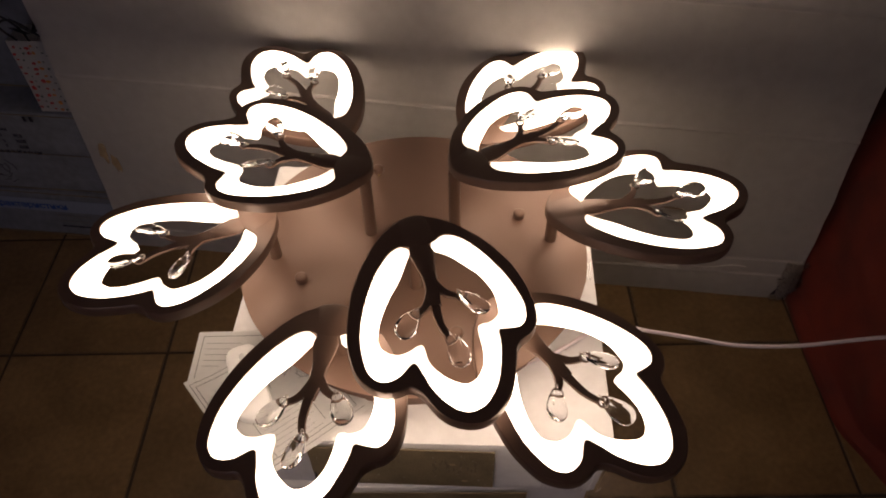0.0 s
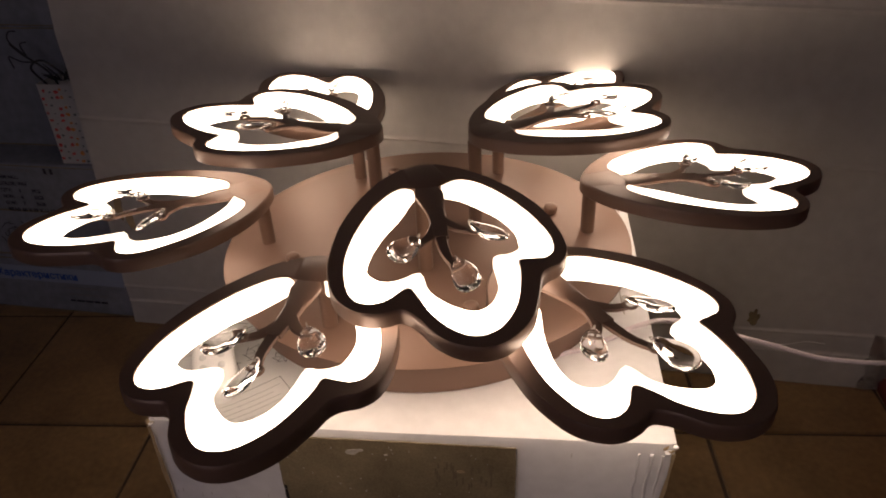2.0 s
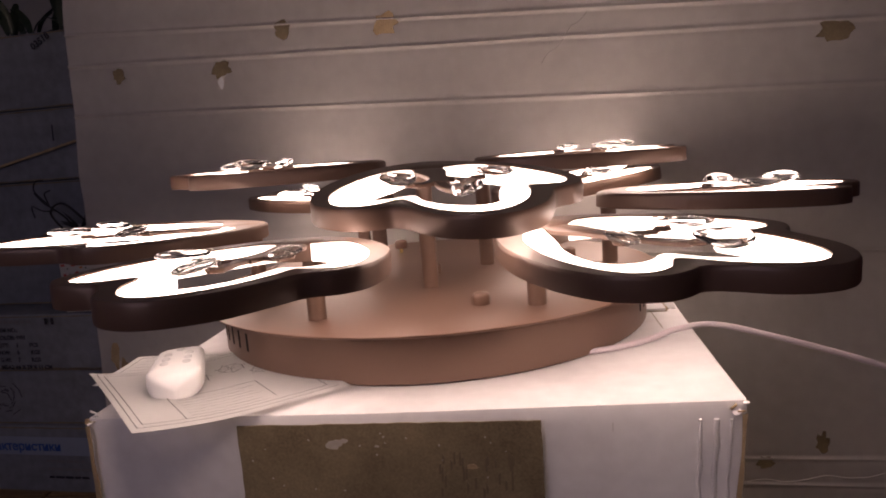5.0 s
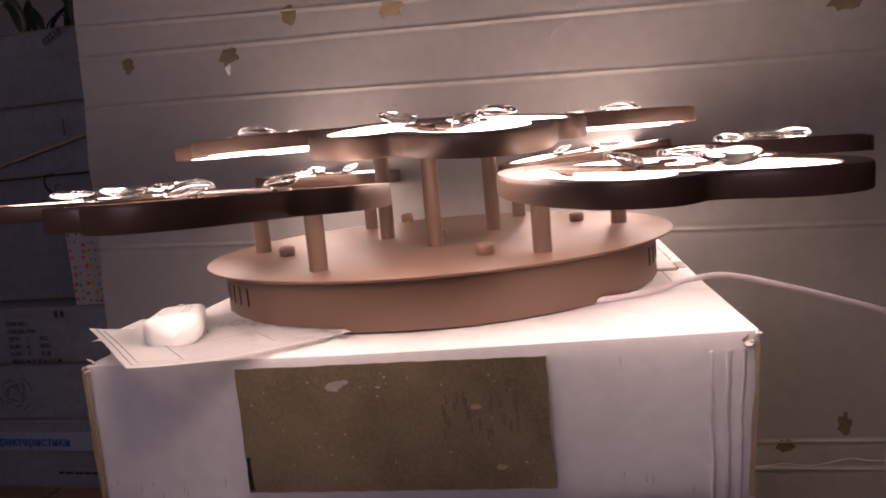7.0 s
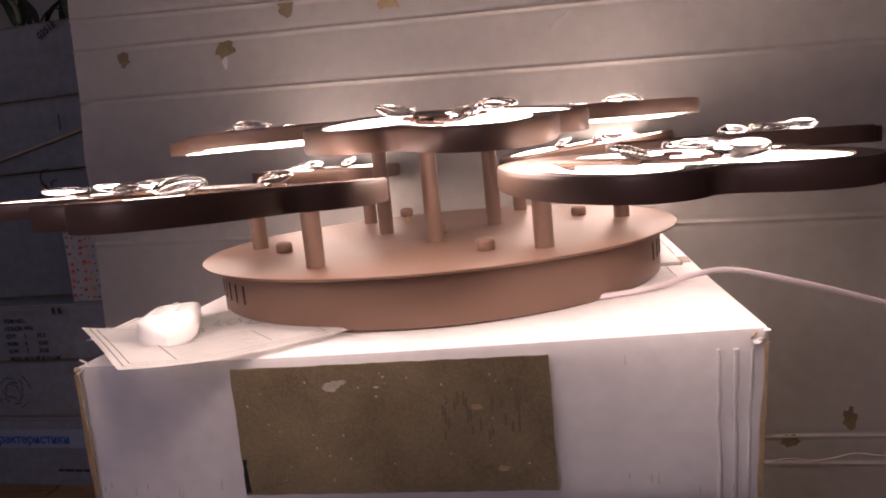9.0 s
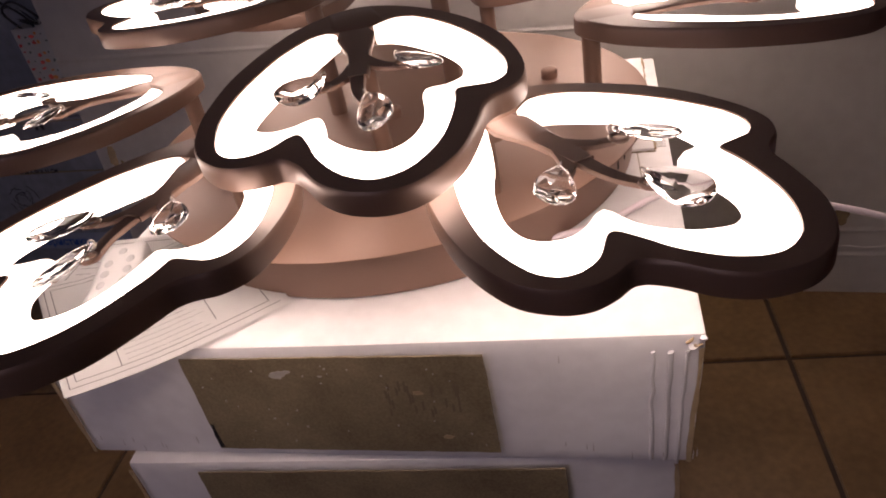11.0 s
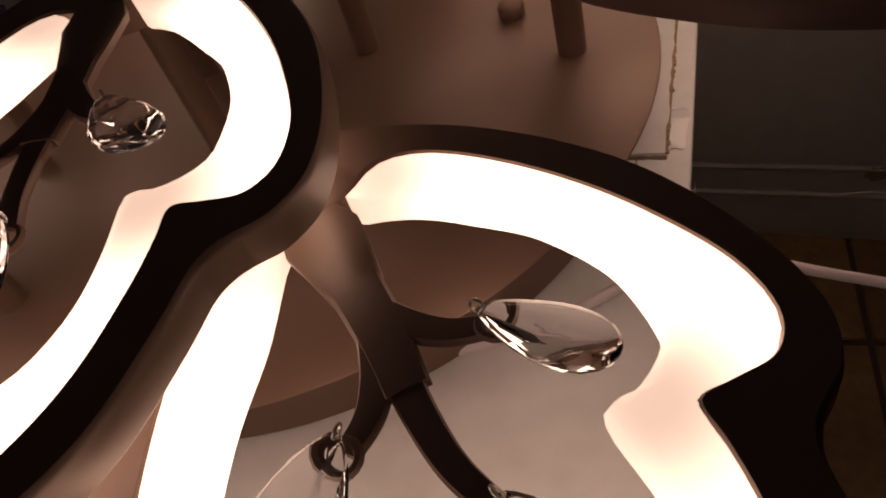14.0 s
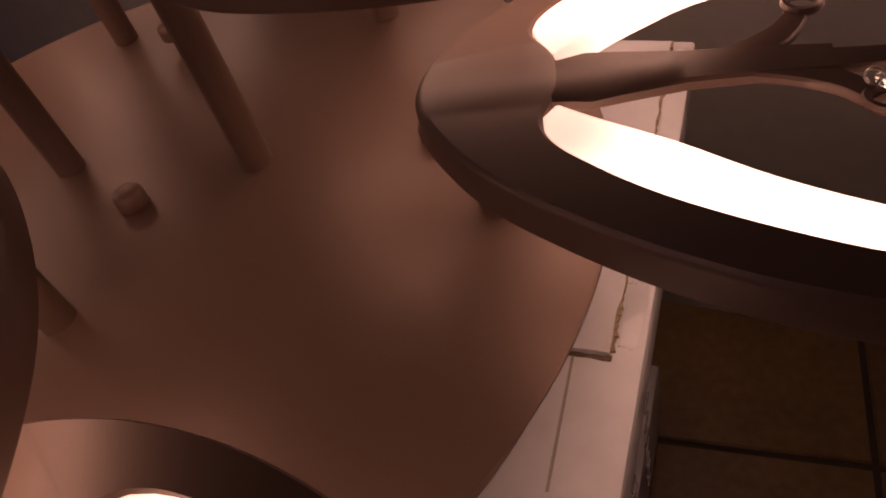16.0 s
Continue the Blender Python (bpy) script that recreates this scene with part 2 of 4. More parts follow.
# ---- flower-shaped ceiling lamp, standing on its base plate ----
LAMP_Z = 0.50      # top of the base plate
lamp = group_of("ceiling_lamp", Matrix.Translation((0, 0, 0.4525)), "brown metal flower ceiling lamp with nine lit petals", "ceiling lamp")
TOP = LAMP_Z - 0.4525
part("base_body", lathe([(0, 0.0), (0.220, 0.0), (0.223, 0.002), (0.223, TOP - 0.003), (0.0, TOP - 0.003)], 128), BRONZE, lamp, smooth=35)
part("base_plate", lathe([(0, TOP - 0.0029), (0.2385, TOP - 0.0029), (0.2400, TOP - 0.0022), (0.2400, TOP - 0.0006), (0.2388, TOP), (0, TOP)], 160), BRONZE, lamp, smooth=35)
slot = None
for a0 in (214, -16, 100):
    for k in range(5):
        m = pose(0, 0, 0, 0, 0, a0 + k * 4.6) @ Matrix.Translation((0.2229, 0, 0.025))
        if slot is None:
            slot = part("vent_slot", box_bm(-0.002, 0.0006, -0.0016, 0.0016, -0.0085, 0.0085), BLACK, lamp, "narrow dark vent slot", bevel=0.0005)
            slot.matrix_basis = m
        else:
            again(slot, lamp, m)


def nut_mesh():
    return lathe([(0, 0), (0.0074, 0), (0.0080, 0.0008), (0.0082, 0.0070), (0.0076, 0.0088), (0.0060, 0.0102), (0.0030, 0.0109), (0, 0.0111)], 28)


nut = None
for k, (r, a) in enumerate(((0.161, 28), (0.161, 118), (0.161, 208), (0.161, 298), (0.0, 0))):
    up = 0.006 if a == 118 else 0.0
    m = Matrix.Translation((r * math.cos(radians(a)) + 0.0, r * math.sin(radians(a)) + (0.004 if r == 0 else 0), TOP + up))
    if nut is None:
        nut = part("cap_nut", nut_mesh(), BRONZE, lamp, smooth=40)
        nut.matrix_basis = m
    else:
        n2 = again(nut, lamp, m)
        if up:
            part("screw", cyl_bm(0.002, 0.002, -0.006, 0.0, 12), BRASS, n2, "brass screw shank", smooth=40)

# petal outlines in metres, along the petal and across it: both flanks of the lit band's outer rim, of the frame's rim
# (point for point) and of the band's inner rim; one flank reaches further out than the other
MID_A = ((0.031, -0.019), (0.034, -0.032), (0.048, -0.047), (0.064, -0.060), (0.087, -0.074), (0.112, -0.086), (0.141, -0.095), (0.172, -0.097), (0.188, -0.092), (0.195, -0.081), (0.193, -0.066), (0.182, -0.048), (0.194, -0.042), (0.216, -0.037), (0.238, -0.026), (0.251, -0.011))
MID_B = ((0.2505, 0.006), (0.241, 0.020), (0.223, 0.034), (0.198, 0.045), (0.182, 0.050), (0.170, 0.053), (0.171, 0.064), (0.172, 0.077), (0.163, 0.087), (0.144, 0.091), (0.119, 0.088), (0.092, 0.081), (0.062, 0.068), (0.037, 0.051), (0.028, 0.034), (0.035, 0.017))
OUT_A = ((-0.006, -0.019), (0.011, -0.043), (0.034, -0.063), (0.057, -0.079), (0.081, -0.092), (0.108, -0.102), (0.140, -0.110), (0.175, -0.110), (0.196, -0.100), (0.207, -0.087), (0.210, -0.072), (0.210, -0.058), (0.222, -0.048), (0.243, -0.039), (0.258, -0.026), (0.2665, -0.008))
OUT_B = ((0.266, 0.010), (0.257, 0.027), (0.241, 0.043), (0.215, 0.057), (0.199, 0.064), (0.1925, 0.070), (0.189, 0.076), (0.184, 0.087), (0.170, 0.098), (0.144, 0.103), (0.106, 0.101), (0.073, 0.091), (0.037, 0.071), (0.010, 0.047), (-0.006, 0.025), (-0.012, 0.012))
IN_A = ((0.037, -0.011), (0.046, -0.017), (0.070, -0.033), (0.094, -0.053), (0.122, -0.070), (0.145, -0.077), (0.158, -0.073), (0.166, -0.062), (0.166, -0.049), (0.162, -0.032), (0.184, -0.031), (0.201, -0.023), (0.214, -0.011))
IN_B = ((0.2145, 0.015), (0.199, 0.026), (0.180, 0.031), (0.157, 0.034), (0.157, 0.044), (0.152, 0.057), (0.144, 0.063), (0.119, 0.067), (0.091, 0.060), (0.073, 0.049), (0.055, 0.036), (0.040, 0.021))

MID = spline(((0.037, 0.0), *MID_A, *MID_B), 5)
INNER = spline((*IN_A, (0.220, 0.001), *IN_B), 5, closed=False)
OUTER = spline(((-0.0125, -0.003), *OUT_A, *OUT_B), 5)
HIGH = 0.0155


def ring_mesh(outer, inner, levels):
    """A closed frame between two curves of the same count: levels are (z, blend outwards) round its section."""
    bm, n = bmesh.new(), len(outer)
    rows = [[bm.verts.new((*(inner[i].lerp(outer[i], f)), z)) for i in range(n)] for z, f in levels]
    for a, b in zip(rows, rows[1:] + rows[:1]):
        for i in range(n):
            j = (i + 1) % n
            bm.faces.new((a[i], a[j], b[j], b[i]))
    return bm


def frame_bm():
    e = 0.07
    return ring_mesh(OUTER, MID, [(-0.0012, 0.0), (0.0, e * 0.6), (0.0, 1 - e), (-0.0014, 1 - e * 0.25), (-0.003, 1.0), (-HIGH + 0.001, 1.0), (-HIGH, 1 - e * 0.5), (-HIGH, 0.0)])


def diffuser_bm():
    """The lit band between the frame and its inner curve, rounded at its inner edge."""
    bm = bmesh.new()
    inner = INNER
    # the outer rim runs along the frame from stalk to stalk
    mid = MID[5:-4]

    def resample(c, n):
        d = [0.0]
        for a, b in zip(c[:-1], c[1:]):
            d.append(d[-1] + (b - a).length)
        out, k = [], 0
        for i in range(n):
            s = d[-1] * i / (n - 1)
            while k < len(d) - 2 and d[k + 1] < s:
                k += 1
            f = (s - d[k]) / max(1e-9, d[k + 1] - d[k])
            out.append(c[k].lerp(c[k + 1], f))
        return out
    # matched stretch by stretch between the corners, so that the notches meet
    def cut(c, keys):
        ids = [min(range(len(c)), key=lambda i: (c[i] - Vector(k)).length) for k in keys]
        return ids
    km = cut(mid, [(0.182, -0.048), (0.2515, -0.002), (0.170, 0.053)])
    ki = cut(inner, [(0.162, -0.032), (0.220, 0.001), (0.157, 0.034)])
    a = [0] + km + [len(mid) - 1]
    b = [0] + ki + [len(inner) - 1]
    M, I = [], []
    for s, n in enumerate((34, 16, 16, 34)):
        m1, i1 = resample(mid[a[s]:a[s + 1] + 1], n), resample(inner[b[s]:b[s + 1] + 1], n)
        M += m1 if s == 0 else m1[1:]
        I += i1 if s == 0 else i1[1:]
    prof = [(-0.0010, 1.0), (-0.0010, 0.3), (-0.0022, 0.1), (-0.0054, 0.0), (-0.0115, 0.0), (-0.0142, 0.1), (-0.0151, 0.3), (-0.0151, 1.0)]
    rows = [[bm.verts.new((*(I[i].lerp(M[i], f * 0.995)), z)) for i in range(len(M))] for z, f in prof]
    for r, q in zip(rows, rows[1:] + rows[:1]):
        for i in range(len(M) - 1):
            bm.faces.new((r[i], r[i + 1], q[i + 1], q[i]))
    bm.faces.new([r[0] for r in rows])
    bm.faces.new([r[-1] for r in rows][::-1])
    return bm


STALK = ((0.012, 0.0), (0.046, 0.002), (0.077, 0.001), (0.100, -0.001), (0.120, -0.004))
TWIGS = (((0.090, 0.002), (0.101, 0.008), (0.110, 0.015), (0.1165, 0.025)),
         ((0.098, -0.003), (0.110, -0.009), (0.120, -0.017), (0.126, -0.027)),
         ((0.102, -0.001), (0.124, -0.0045), (0.146, -0.0055), (0.164, -0.002)))
DROPS = ((0.116, 0.026, 34), (0.125, -0.027, -41), (0.165, -0.001, -4))


def stalk_bm():
    """The flat stalk and its three branches, as one cut and bent plate."""
    bm = bmesh.new()

    def strip(path, widths, z0, z1, thick):
        pts = smooth_path(path, 6)
        n, rows = len(pts), []
        for i, p in enumerate(pts):
            d = (pts[min(i + 1, n - 1)] - pts[max(i - 1, 0)]).normalized()
            s = Vector((-d.y, d.x))
            f = i / (n - 1)
            w = widths[0] + (widths[1] - widths[0]) * f if len(widths) == 2 else np.interp(f, (0, 0.25, 0.5, 1), widths)
            z = z0 + (z1 - z0) * f * f
            rows.append([bm.verts.new((*(p + s * (w * k)), z + dz)) for k, dz in ((-1, -0.0010), (-0.86, 0), (0.0, 0.0003), (0.86, 0), (1, -0.0010), (1, -thick), (-1, -thick))])
        for a, b in zip(rows[:-1], rows[1:]):
            for k in range(7):
                bm.faces.new((a[k], a[(k + 1) % 7], b[(k + 1) % 7], b[k]))
        bm.faces.new(rows[0][::-1])
        bm.faces.new(rows[-1])
    strip(STALK, (0.0060, 0.0145, 0.0090, 0.0070), -0.0007, 0.0003, 0.0040)
    for t in TWIGS:
        strip(t, (0.0062, 0.0036), -0.0004, 0.0002, 0.0030)
    for x, y, a in DROPS:       # the eye at each twig's end
        c = Vector((x + 0.003 * math.cos(radians(a)), y + 0.003 * math.sin(radians(a)), 0.0004))
        pts = [c + Vector((0.0055 * math.cos(k * math.pi / 8), 0.0055 * math.sin(k * math.pi / 8), 0.0)) for k in range(17)]
        t = tube(pts, 0.0016, 6)
        me = bpy.data.meshes.new("tmp")
        t.to_mesh(me)
        t.free()
        bm.from_mesh(me)
        bpy.data.meshes.remove(me)
    return bm


def drop_bm():
    """A cut glass pear drop: gently domed above, shallow uneven facets below, pointed at its hook."""
    bm = bmesh.new()
    L, W, T, n = 0.0425, 0.0138, 0.0042, 24
    cut = random.Random(12)

    def edge(k, s, z):
        a = 2 * math.pi * k / n
        x = 0.5 - 0.5 * math.cos(a)
        w = math.sin(a) * (0.44 + 0.66 * x ** 0.8)
        cx = 0.58 * L
        return bm.verts.new((cx + (x * L - cx) * s, W * w * s, z))

    def skin(a, b):
        for k in range(len(a)):
            j = (k + 1) % len(a)
            bm.faces.new((a[k], a[j], b[j], b[k]))
    rings = [[edge(k, sc, T * z) for k in range(n)] for sc, z in ((1.0, -0.10), (1.0, 0.10), (0.93, 0.36), (0.80, 0.58), (0.60, 0.76), (0.36, 0.87), (0.14, 0.92))]
    for a, b in zip(rings[:-1], rings[1:]):
        skin(a, b)
    bm.faces.new(rings[-1])
    # the underside: twelve large facets round a long table
    low = [edge(2 * k + cut.uniform(-0.5, 0.5), cut.uniform(0.56, 0.74), -T * cut.uniform(0.55, 0.85)) for k in range(n // 2)]
    keel = [edge(2 * k, 0.26, -T * cut.uniform(0.86, 1.05)) for k in range(n // 2)]
    girdle = rings[0]
    for k in range(n // 2):
        j = (k + 1) % (n // 2)
        bm.faces.new((girdle[2 * k], girdle[2 * k + 1], low[k]))
        bm.faces.new((girdle[2 * k + 1], girdle[(2 * k + 2) % n], low[j]))
        bm.faces.new((girdle[2 * k + 1], low[j], low[k]))
        bm.faces.new((low[k], low[j], keel[k]))
        bm.faces.new((low[j], keel[j], keel[k]))
    bm.faces.new(keel)
    return bm


def hook_bm():
    pts = [Vector((0.0024 * math.cos(k * math.pi / 7), 0.0, 0.0028 * math.sin(k * math.pi / 7))) for k in range(15)]
    return tube(pts, 0.0005, 6)


# place, turn, height, the small tilts of each petal, and its post's radius and angle
PETALS = (
    (0.0108, -0.0727, -65.5, 0.1712, -5.0, -0.3, 0.069, -79.3),
    (0.1182, -0.1502, -40.2, 0.1198, -1.5, 0.6, 0.192, -49.2),
    (0.1918, 0.0147, 18.4, 0.1242, -1.9, -1.6, 0.192, 10.8),
    (-0.0705, -0.1731, -86.7, 0.1177, 2.0, -0.5, 0.192, 250.8),
    (-0.1958, -0.0183, 220.0, 0.1162, 2.0, -0.1, 0.192, 190.8),
    (0.0647, 0.0415, 42.5, 0.1666, -1.2, -0.2, 0.069, 40.7),
    (-0.0657, 0.0266, 173.3, 0.1724, -0.4, 0.7, 0.069, 160.7),
    (-0.1307, 0.1519, 132.8, 0.1199, 0.8, 1.6, 0.192, 130.8),
    (0.0753, 0.1667, 59.8, 0.1147, 3.2, -2.2, 0.192, 70.8),
)
first = {}
rnd = random.Random(4)
for px, py, turn, zt, pitch, tip, sr, sa in PETALS:
    m = Matrix.Translation((px, py, zt)) @ pose(0, 0, 0, 0, 0, turn) @ pose(0, 0, 0, tip, -pitch, 0)
    if not first:
        first["petal"] = part("petal_frame", frame_bm(), DARK_BRONZE, lamp, "dark brown lobed metal petal frame", smooth=35)
        first["petal"].matrix_basis = m
        petal = first["petal"]
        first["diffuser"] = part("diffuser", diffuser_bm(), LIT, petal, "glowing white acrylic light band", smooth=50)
        first["stalk"] = part("branch", stalk_bm(), DARK_BRONZE, petal, "thin brown metal twig with three ends", smooth=35)
    else:
        petal = again(first["petal"], lamp, m)
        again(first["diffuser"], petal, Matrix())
        again(first["stalk"], petal, Matrix())
    # post from the base plate up into the petal's underside
    foot = Vector((sr * math.cos(radians(sa)), sr * math.sin(radians(sa)), TOP))
    h = zt - TOP - HIGH + 0.002
    post = part("post", lathe([(0, 0), (0.0082, 0), (0.0082, h), (0, h)], 28), DARK_BRONZE, petal, smooth=40)
    post.matrix_basis = m.inverted() @ Matrix.Translation(foot)
    for x, y, a in DROPS:
        md = Matrix.Translation((x - 0.002 * math.cos(radians(a)), y - 0.002 * math.sin(radians(a)), 0.0062)) @ pose(0, 0, 0, rnd.uniform(-24, 24), rnd.uniform(-4, 4), a + rnd.uniform(-14, 14))
        if "drop" not in first:
            first["drop"] = part("crystal_drop", drop_bm(), CRYSTAL, petal, "clear faceted glass drop", smooth=17)
            first["drop"].matrix_basis = md
            first["hook"] = part("wire_hook", hook_bm(), STEEL, first["drop"], "fine wire loop", smooth=60)
        else:
            d = again(first["drop"], petal, md)
            again(first["hook"], d, Matrix())

# ---- the stack of cartons under the lamp ----


def carton_bm(w, d, h, seed, dent=0.004, taper=0.0, lift=0.0):
    """A carton with slightly bowed and dented faces; its front lies at y = 0, its middle at x = 0."""
    bm = bmesh.new()
    bmesh.ops.create_cube(bm, size=1, matrix=Matrix.LocRotScale((0, d / 2, h / 2), None, (w, d, h)))
    bmesh.ops.bevel(bm, geom=list(bm.edges), offset=0.004, segments=2, affect="EDGES", profile=0.6)
    bmesh.ops.subdivide_edges(bm, edges=[e for e in bm.edges if e.calc_length() > 0.05], cuts=10, use_grid_fill=True)
    for v in bm.verts:
        p = v.co * 7 + Vector((seed * 3.1, seed, 0))
        edge = min(1.0, max(0.0, min(v.co.z, h - v.co.z) / (h * 0.3)))
        k = dent * noise.noise(p) + dent * 0.5 * noise.noise(p * 3.3)
        v.co.y += k * (1 if v.co.y < d / 2 else -1) * (0.3 + edge)
        v.co.x += 0.7 * dent * noise.noise(p * 1.7 + Vector((9, 0, 0))) * (0.2 + edge)
        if v.co.x > 0.1:
            v.co.x -= taper * (1 - v.co.z / h)
        if v.co.z > h * 0.8 and v.co.x > 0:
            v.co.z += lift * v.co.x / w * max(0.0, 1 - v.co.y / (d * 0.4))
    return bm


def ragged(x0, x1, y0, y1, seed, amount, steps=26):
    """A rectangle with uneven cut edges."""
    r = random.Random(seed)
    out = []
    for i in range(steps):
        out.append((x0 + (x1 - x0) * i / steps, y0 + r.uniform(-amount, amount)))
    for i in range(steps // 2):
        out.append((x1 + r.uniform(-amount, amount), y0 + (y1 - y0) * i / (steps // 2)))
    for i in range(steps):
        out.append((x1 + (x0 - x1) * i / steps, y1 + r.uniform(-amount, amount)))
    for i in range(steps // 2):
        out.append((x0 + r.uniform(-amount, amount), y1 + (y0 - y1) * i / (steps // 2)))
    return out


def blob(r, seed, n=18, sx=1.0, sy=1.0):
    rr = random.Random(seed)
    raw = [0.65 + 0.5 * rr.random() for _ in range(n)]
    return [(sx * r * raw[i] * math.cos(2 * math.pi * i / n), sy * r * raw[i] * math.sin(2 * math.pi * i / n)) for i in range(n)]


FRONT = pose(0, 0, 0, 90, 0, 0)       # a sheet drawn in x, y stood up to face -y
STACK = 0.4525     # height of the stack
box_rows = ((0.029, -0.2725, 0.498, 0.49, 4.5, 0.1165), (0.0395, -0.275, 0.447, 0.45, 6.7, 0.112), (0.016, -0.260, 0.47, 0.46, 5.0, 0.112), (0.016, -0.258, 0.47, 0.46, 4.0, 0.112))
z = STACK
for k, (bx, by, bw, bd, ba, BOX_H) in enumerate(box_rows):
    z -= BOX_H
    m = Matrix.Translation((bx, by, z)) @ pose(0, 0, 0, 0, 0, ba)
    c = group_of("carton", m, "worn white carton with a brown kraft patch" + (", topmost" if k == 0 else ", underneath"), "carton", "cartons under the lamp")
    body = carton_bm(bw, bd, BOX_H - 0.0005, k + 1, 0.0016, *((0.008, 0.008) if k == 0 else (0.0, 0.0)))
    part("body", body, CARTON_WHITE, c, smooth=30)
    half = 0.1145 if k == 0 else 0.150
    cx = -0.008
    p = part("kraft_patch", plate(ragged(cx - half, cx + half, 0.013 if k == 0 else 0.001, BOX_H - 0.007, 40 + k, 0.00035), 0, 0.0012), KRAFT, c, "brown kraft paper patch")
    p.matrix_basis = Matrix.Translation((0, -0.0042, 0)) @ FRONT
    # torn kraft edge strips along the upright corners
    for sx in (-1, 1):
        s = part("torn_edge", plate(ragged(-0.0016, 0.0016, 0.004, BOX_H - 0.006, 60 + k * 2 + sx, 0.0009, 14), 0, 0.001), KRAFT_EDGE, c, "torn brown cardboard edge")
        lean = 3.9 if k == 0 and sx > 0 else 0.0
        s.matrix_basis = Matrix.Translation((sx * (bw / 2 - 0.0025) - (0.008 if lean else 0.0), -0.0024, 0)) @ pose(0, 0, 0, 0, lean, 0) @ FRONT
    if k == 0:
        top = BOX_H - 0.0005
        # worn spots and scuffs on the patch and the front
        for i, (sx, sz, r, mt) in enumerate(((-0.047, 0.094, 0.0050, FLECK_AND_SHADE), (-0.040, 0.0965, 0.0028, FLECK_AND_SHADE), (0.055, 0.075, 0.003, KRAFT_EDGE), (-0.015, 0.092, 0.0014, FLECK_AND_SHADE), (0.07, 0.03, 0.003, KRAFT_EDGE))):
            s = part("scuff", plate(blob(r, 80 + i, 14, 1.5, 0.7), 0, 0.0004), mt, c, "scuffed spot")
            s.matrix_basis = Matrix.Translation((sx, -0.0056, sz)) @ FRONT
        r = random.Random(15)
        for i in range(30):         # pale flecks in the kraft paper
            s = part("fleck", plate(blob(r.uniform(0.0005, 0.0010), 300 + i, 7), 0, 0.0003), FLECK_AND_SHADE, c)
            s.matrix_basis = Matrix.Translation((r.uniform(-0.115, 0.10), -0.0056, r.uniform(0.02, 0.104))) @ FRONT
        s = part("torn_notch", plate(ragged(-0.0018, 0.0018, 0.0, 0.026, 66, 0.0008, 8), 0, 0.0004), BLACK, c, "dark tear in the patch edge")
        s.matrix_basis = Matrix.Translation((-0.1205, -0.0056, 0.015)) @ FRONT
        r = random.Random(5)
        for i in range(26):
            x0, z0 = r.uniform(0.03, 0.085), r.uniform(0.05, 0.078)
            s = part("ink_smudge", plate([(0, 0), (0.0016, 0.001), (0.002, 0.012 * r.uniform(0.4, 1.2)), (0.0002, 0.009)], 0, 0.0003), SMUDGE, c)
            s.matrix_basis = Matrix.Translation((x0, -0.0056, z0)) @ FRONT
        for i in range(16):
            x0 = r.uniform(0.14, 0.25) if i % 2 else r.uniform(-0.25, -0.14)
            z0 = r.choice((r.uniform(0.096, 0.107), r.uniform(0.006, 0.02)))
            s = part("scratch", plate([(0, 0), (0.0006, 0.0), (0.0008, 0.008 * r.uniform(0.4, 1.2)), (0.0002, 0.005)], 0, 0.0002), FAINT_SCUFF, c)
            s.matrix_basis = Matrix.Translation((x0, -0.0040, z0)) @ FRONT
        # crushed corner folds at the front
        for i, (dx, wd) in enumerate(((0.2165, 0.004), (0.2275, 0.005), (0.2375, 0.0035))):
            pts = [(dx - 0.008 * (1 - j / 9) * (dx - 0.20) / 0.049 + 0.0012 * noise.noise(Vector((i * 5.0, j * 0.9, 0))), -0.0008 - 0.0012 * math.sin(j), 0.003 + j * (BOX_H - 0.013) / 9) for j in range(10)]
            part("crease", tube(smooth_path(pts, 3), [wd * (0.42 + 0.3 * abs(noise.noise(Vector((i, j * 0.21, 3))))) for j in range(28)], 8, 0.55), CARTON_WHITE, c, "crushed cardboard fold", smooth=60)
        for sx in (-1, 1):
            r2 = random.Random(20 + sx)
            for j in range(5):
                f = part("torn_flake", plate(blob(r2.uniform(0.0022, 0.0046), 90 + j + sx * 7, 9), 0, 0.0010), KRAFT_EDGE if j % 2 else CARTON_WHITE, c, "torn paper flake")
                f.matrix_basis = Matrix.Translation((sx * (bw / 2 - 0.004) + r2.uniform(-0.006, 0.004), r2.uniform(-0.003, 0.010), top - 0.001 + r2.uniform(-0.004, 0.003))) @ pose(0, 0, 0, r2.uniform(-35, 35), r2.uniform(-35, 35), r2.uniform(0, 360))
        # top flaps: a lid sheet that stops short of the side, with a corrugated cut edge
        lid = part("top_flap", plate(ragged(-0.24, 0.2345, 0.257, 0.486, 71, 0.0010, 60), 0, 0.0032), CARTON_WHITE, c, "white cardboard top flap with a corrugated edge")
        lid.matrix_basis = Matrix.Translation((0, 0.0, top - 0.0006))
        for j in range(60):
            t = part("corrugation", box_bm(-0.0013, 0.0011, -0.0016, 0.0016, -0.0009, 0.0011), KRAFT_EDGE, c) if j == 0 else again(first_c, c, Matrix())
            first_c = t if j == 0 else first_c
            t.matrix_basis = Matrix.Translation((0.2348 + random.Random(j).uniform(-0.0006, 0.0006), 0.260 + j * 0.0038, top + 0.0012)) @ pose(0, 0, 0, 0, 0, random.Random(j).uniform(-25, 25))
        gap = part("flap_gap", plate(ragged(0.195, 0.2355, 0.2543, 0.2570, 72, 0.0006, 12), 0, 0.0008), KRAFT, c, "brown cut edge beside the flap")
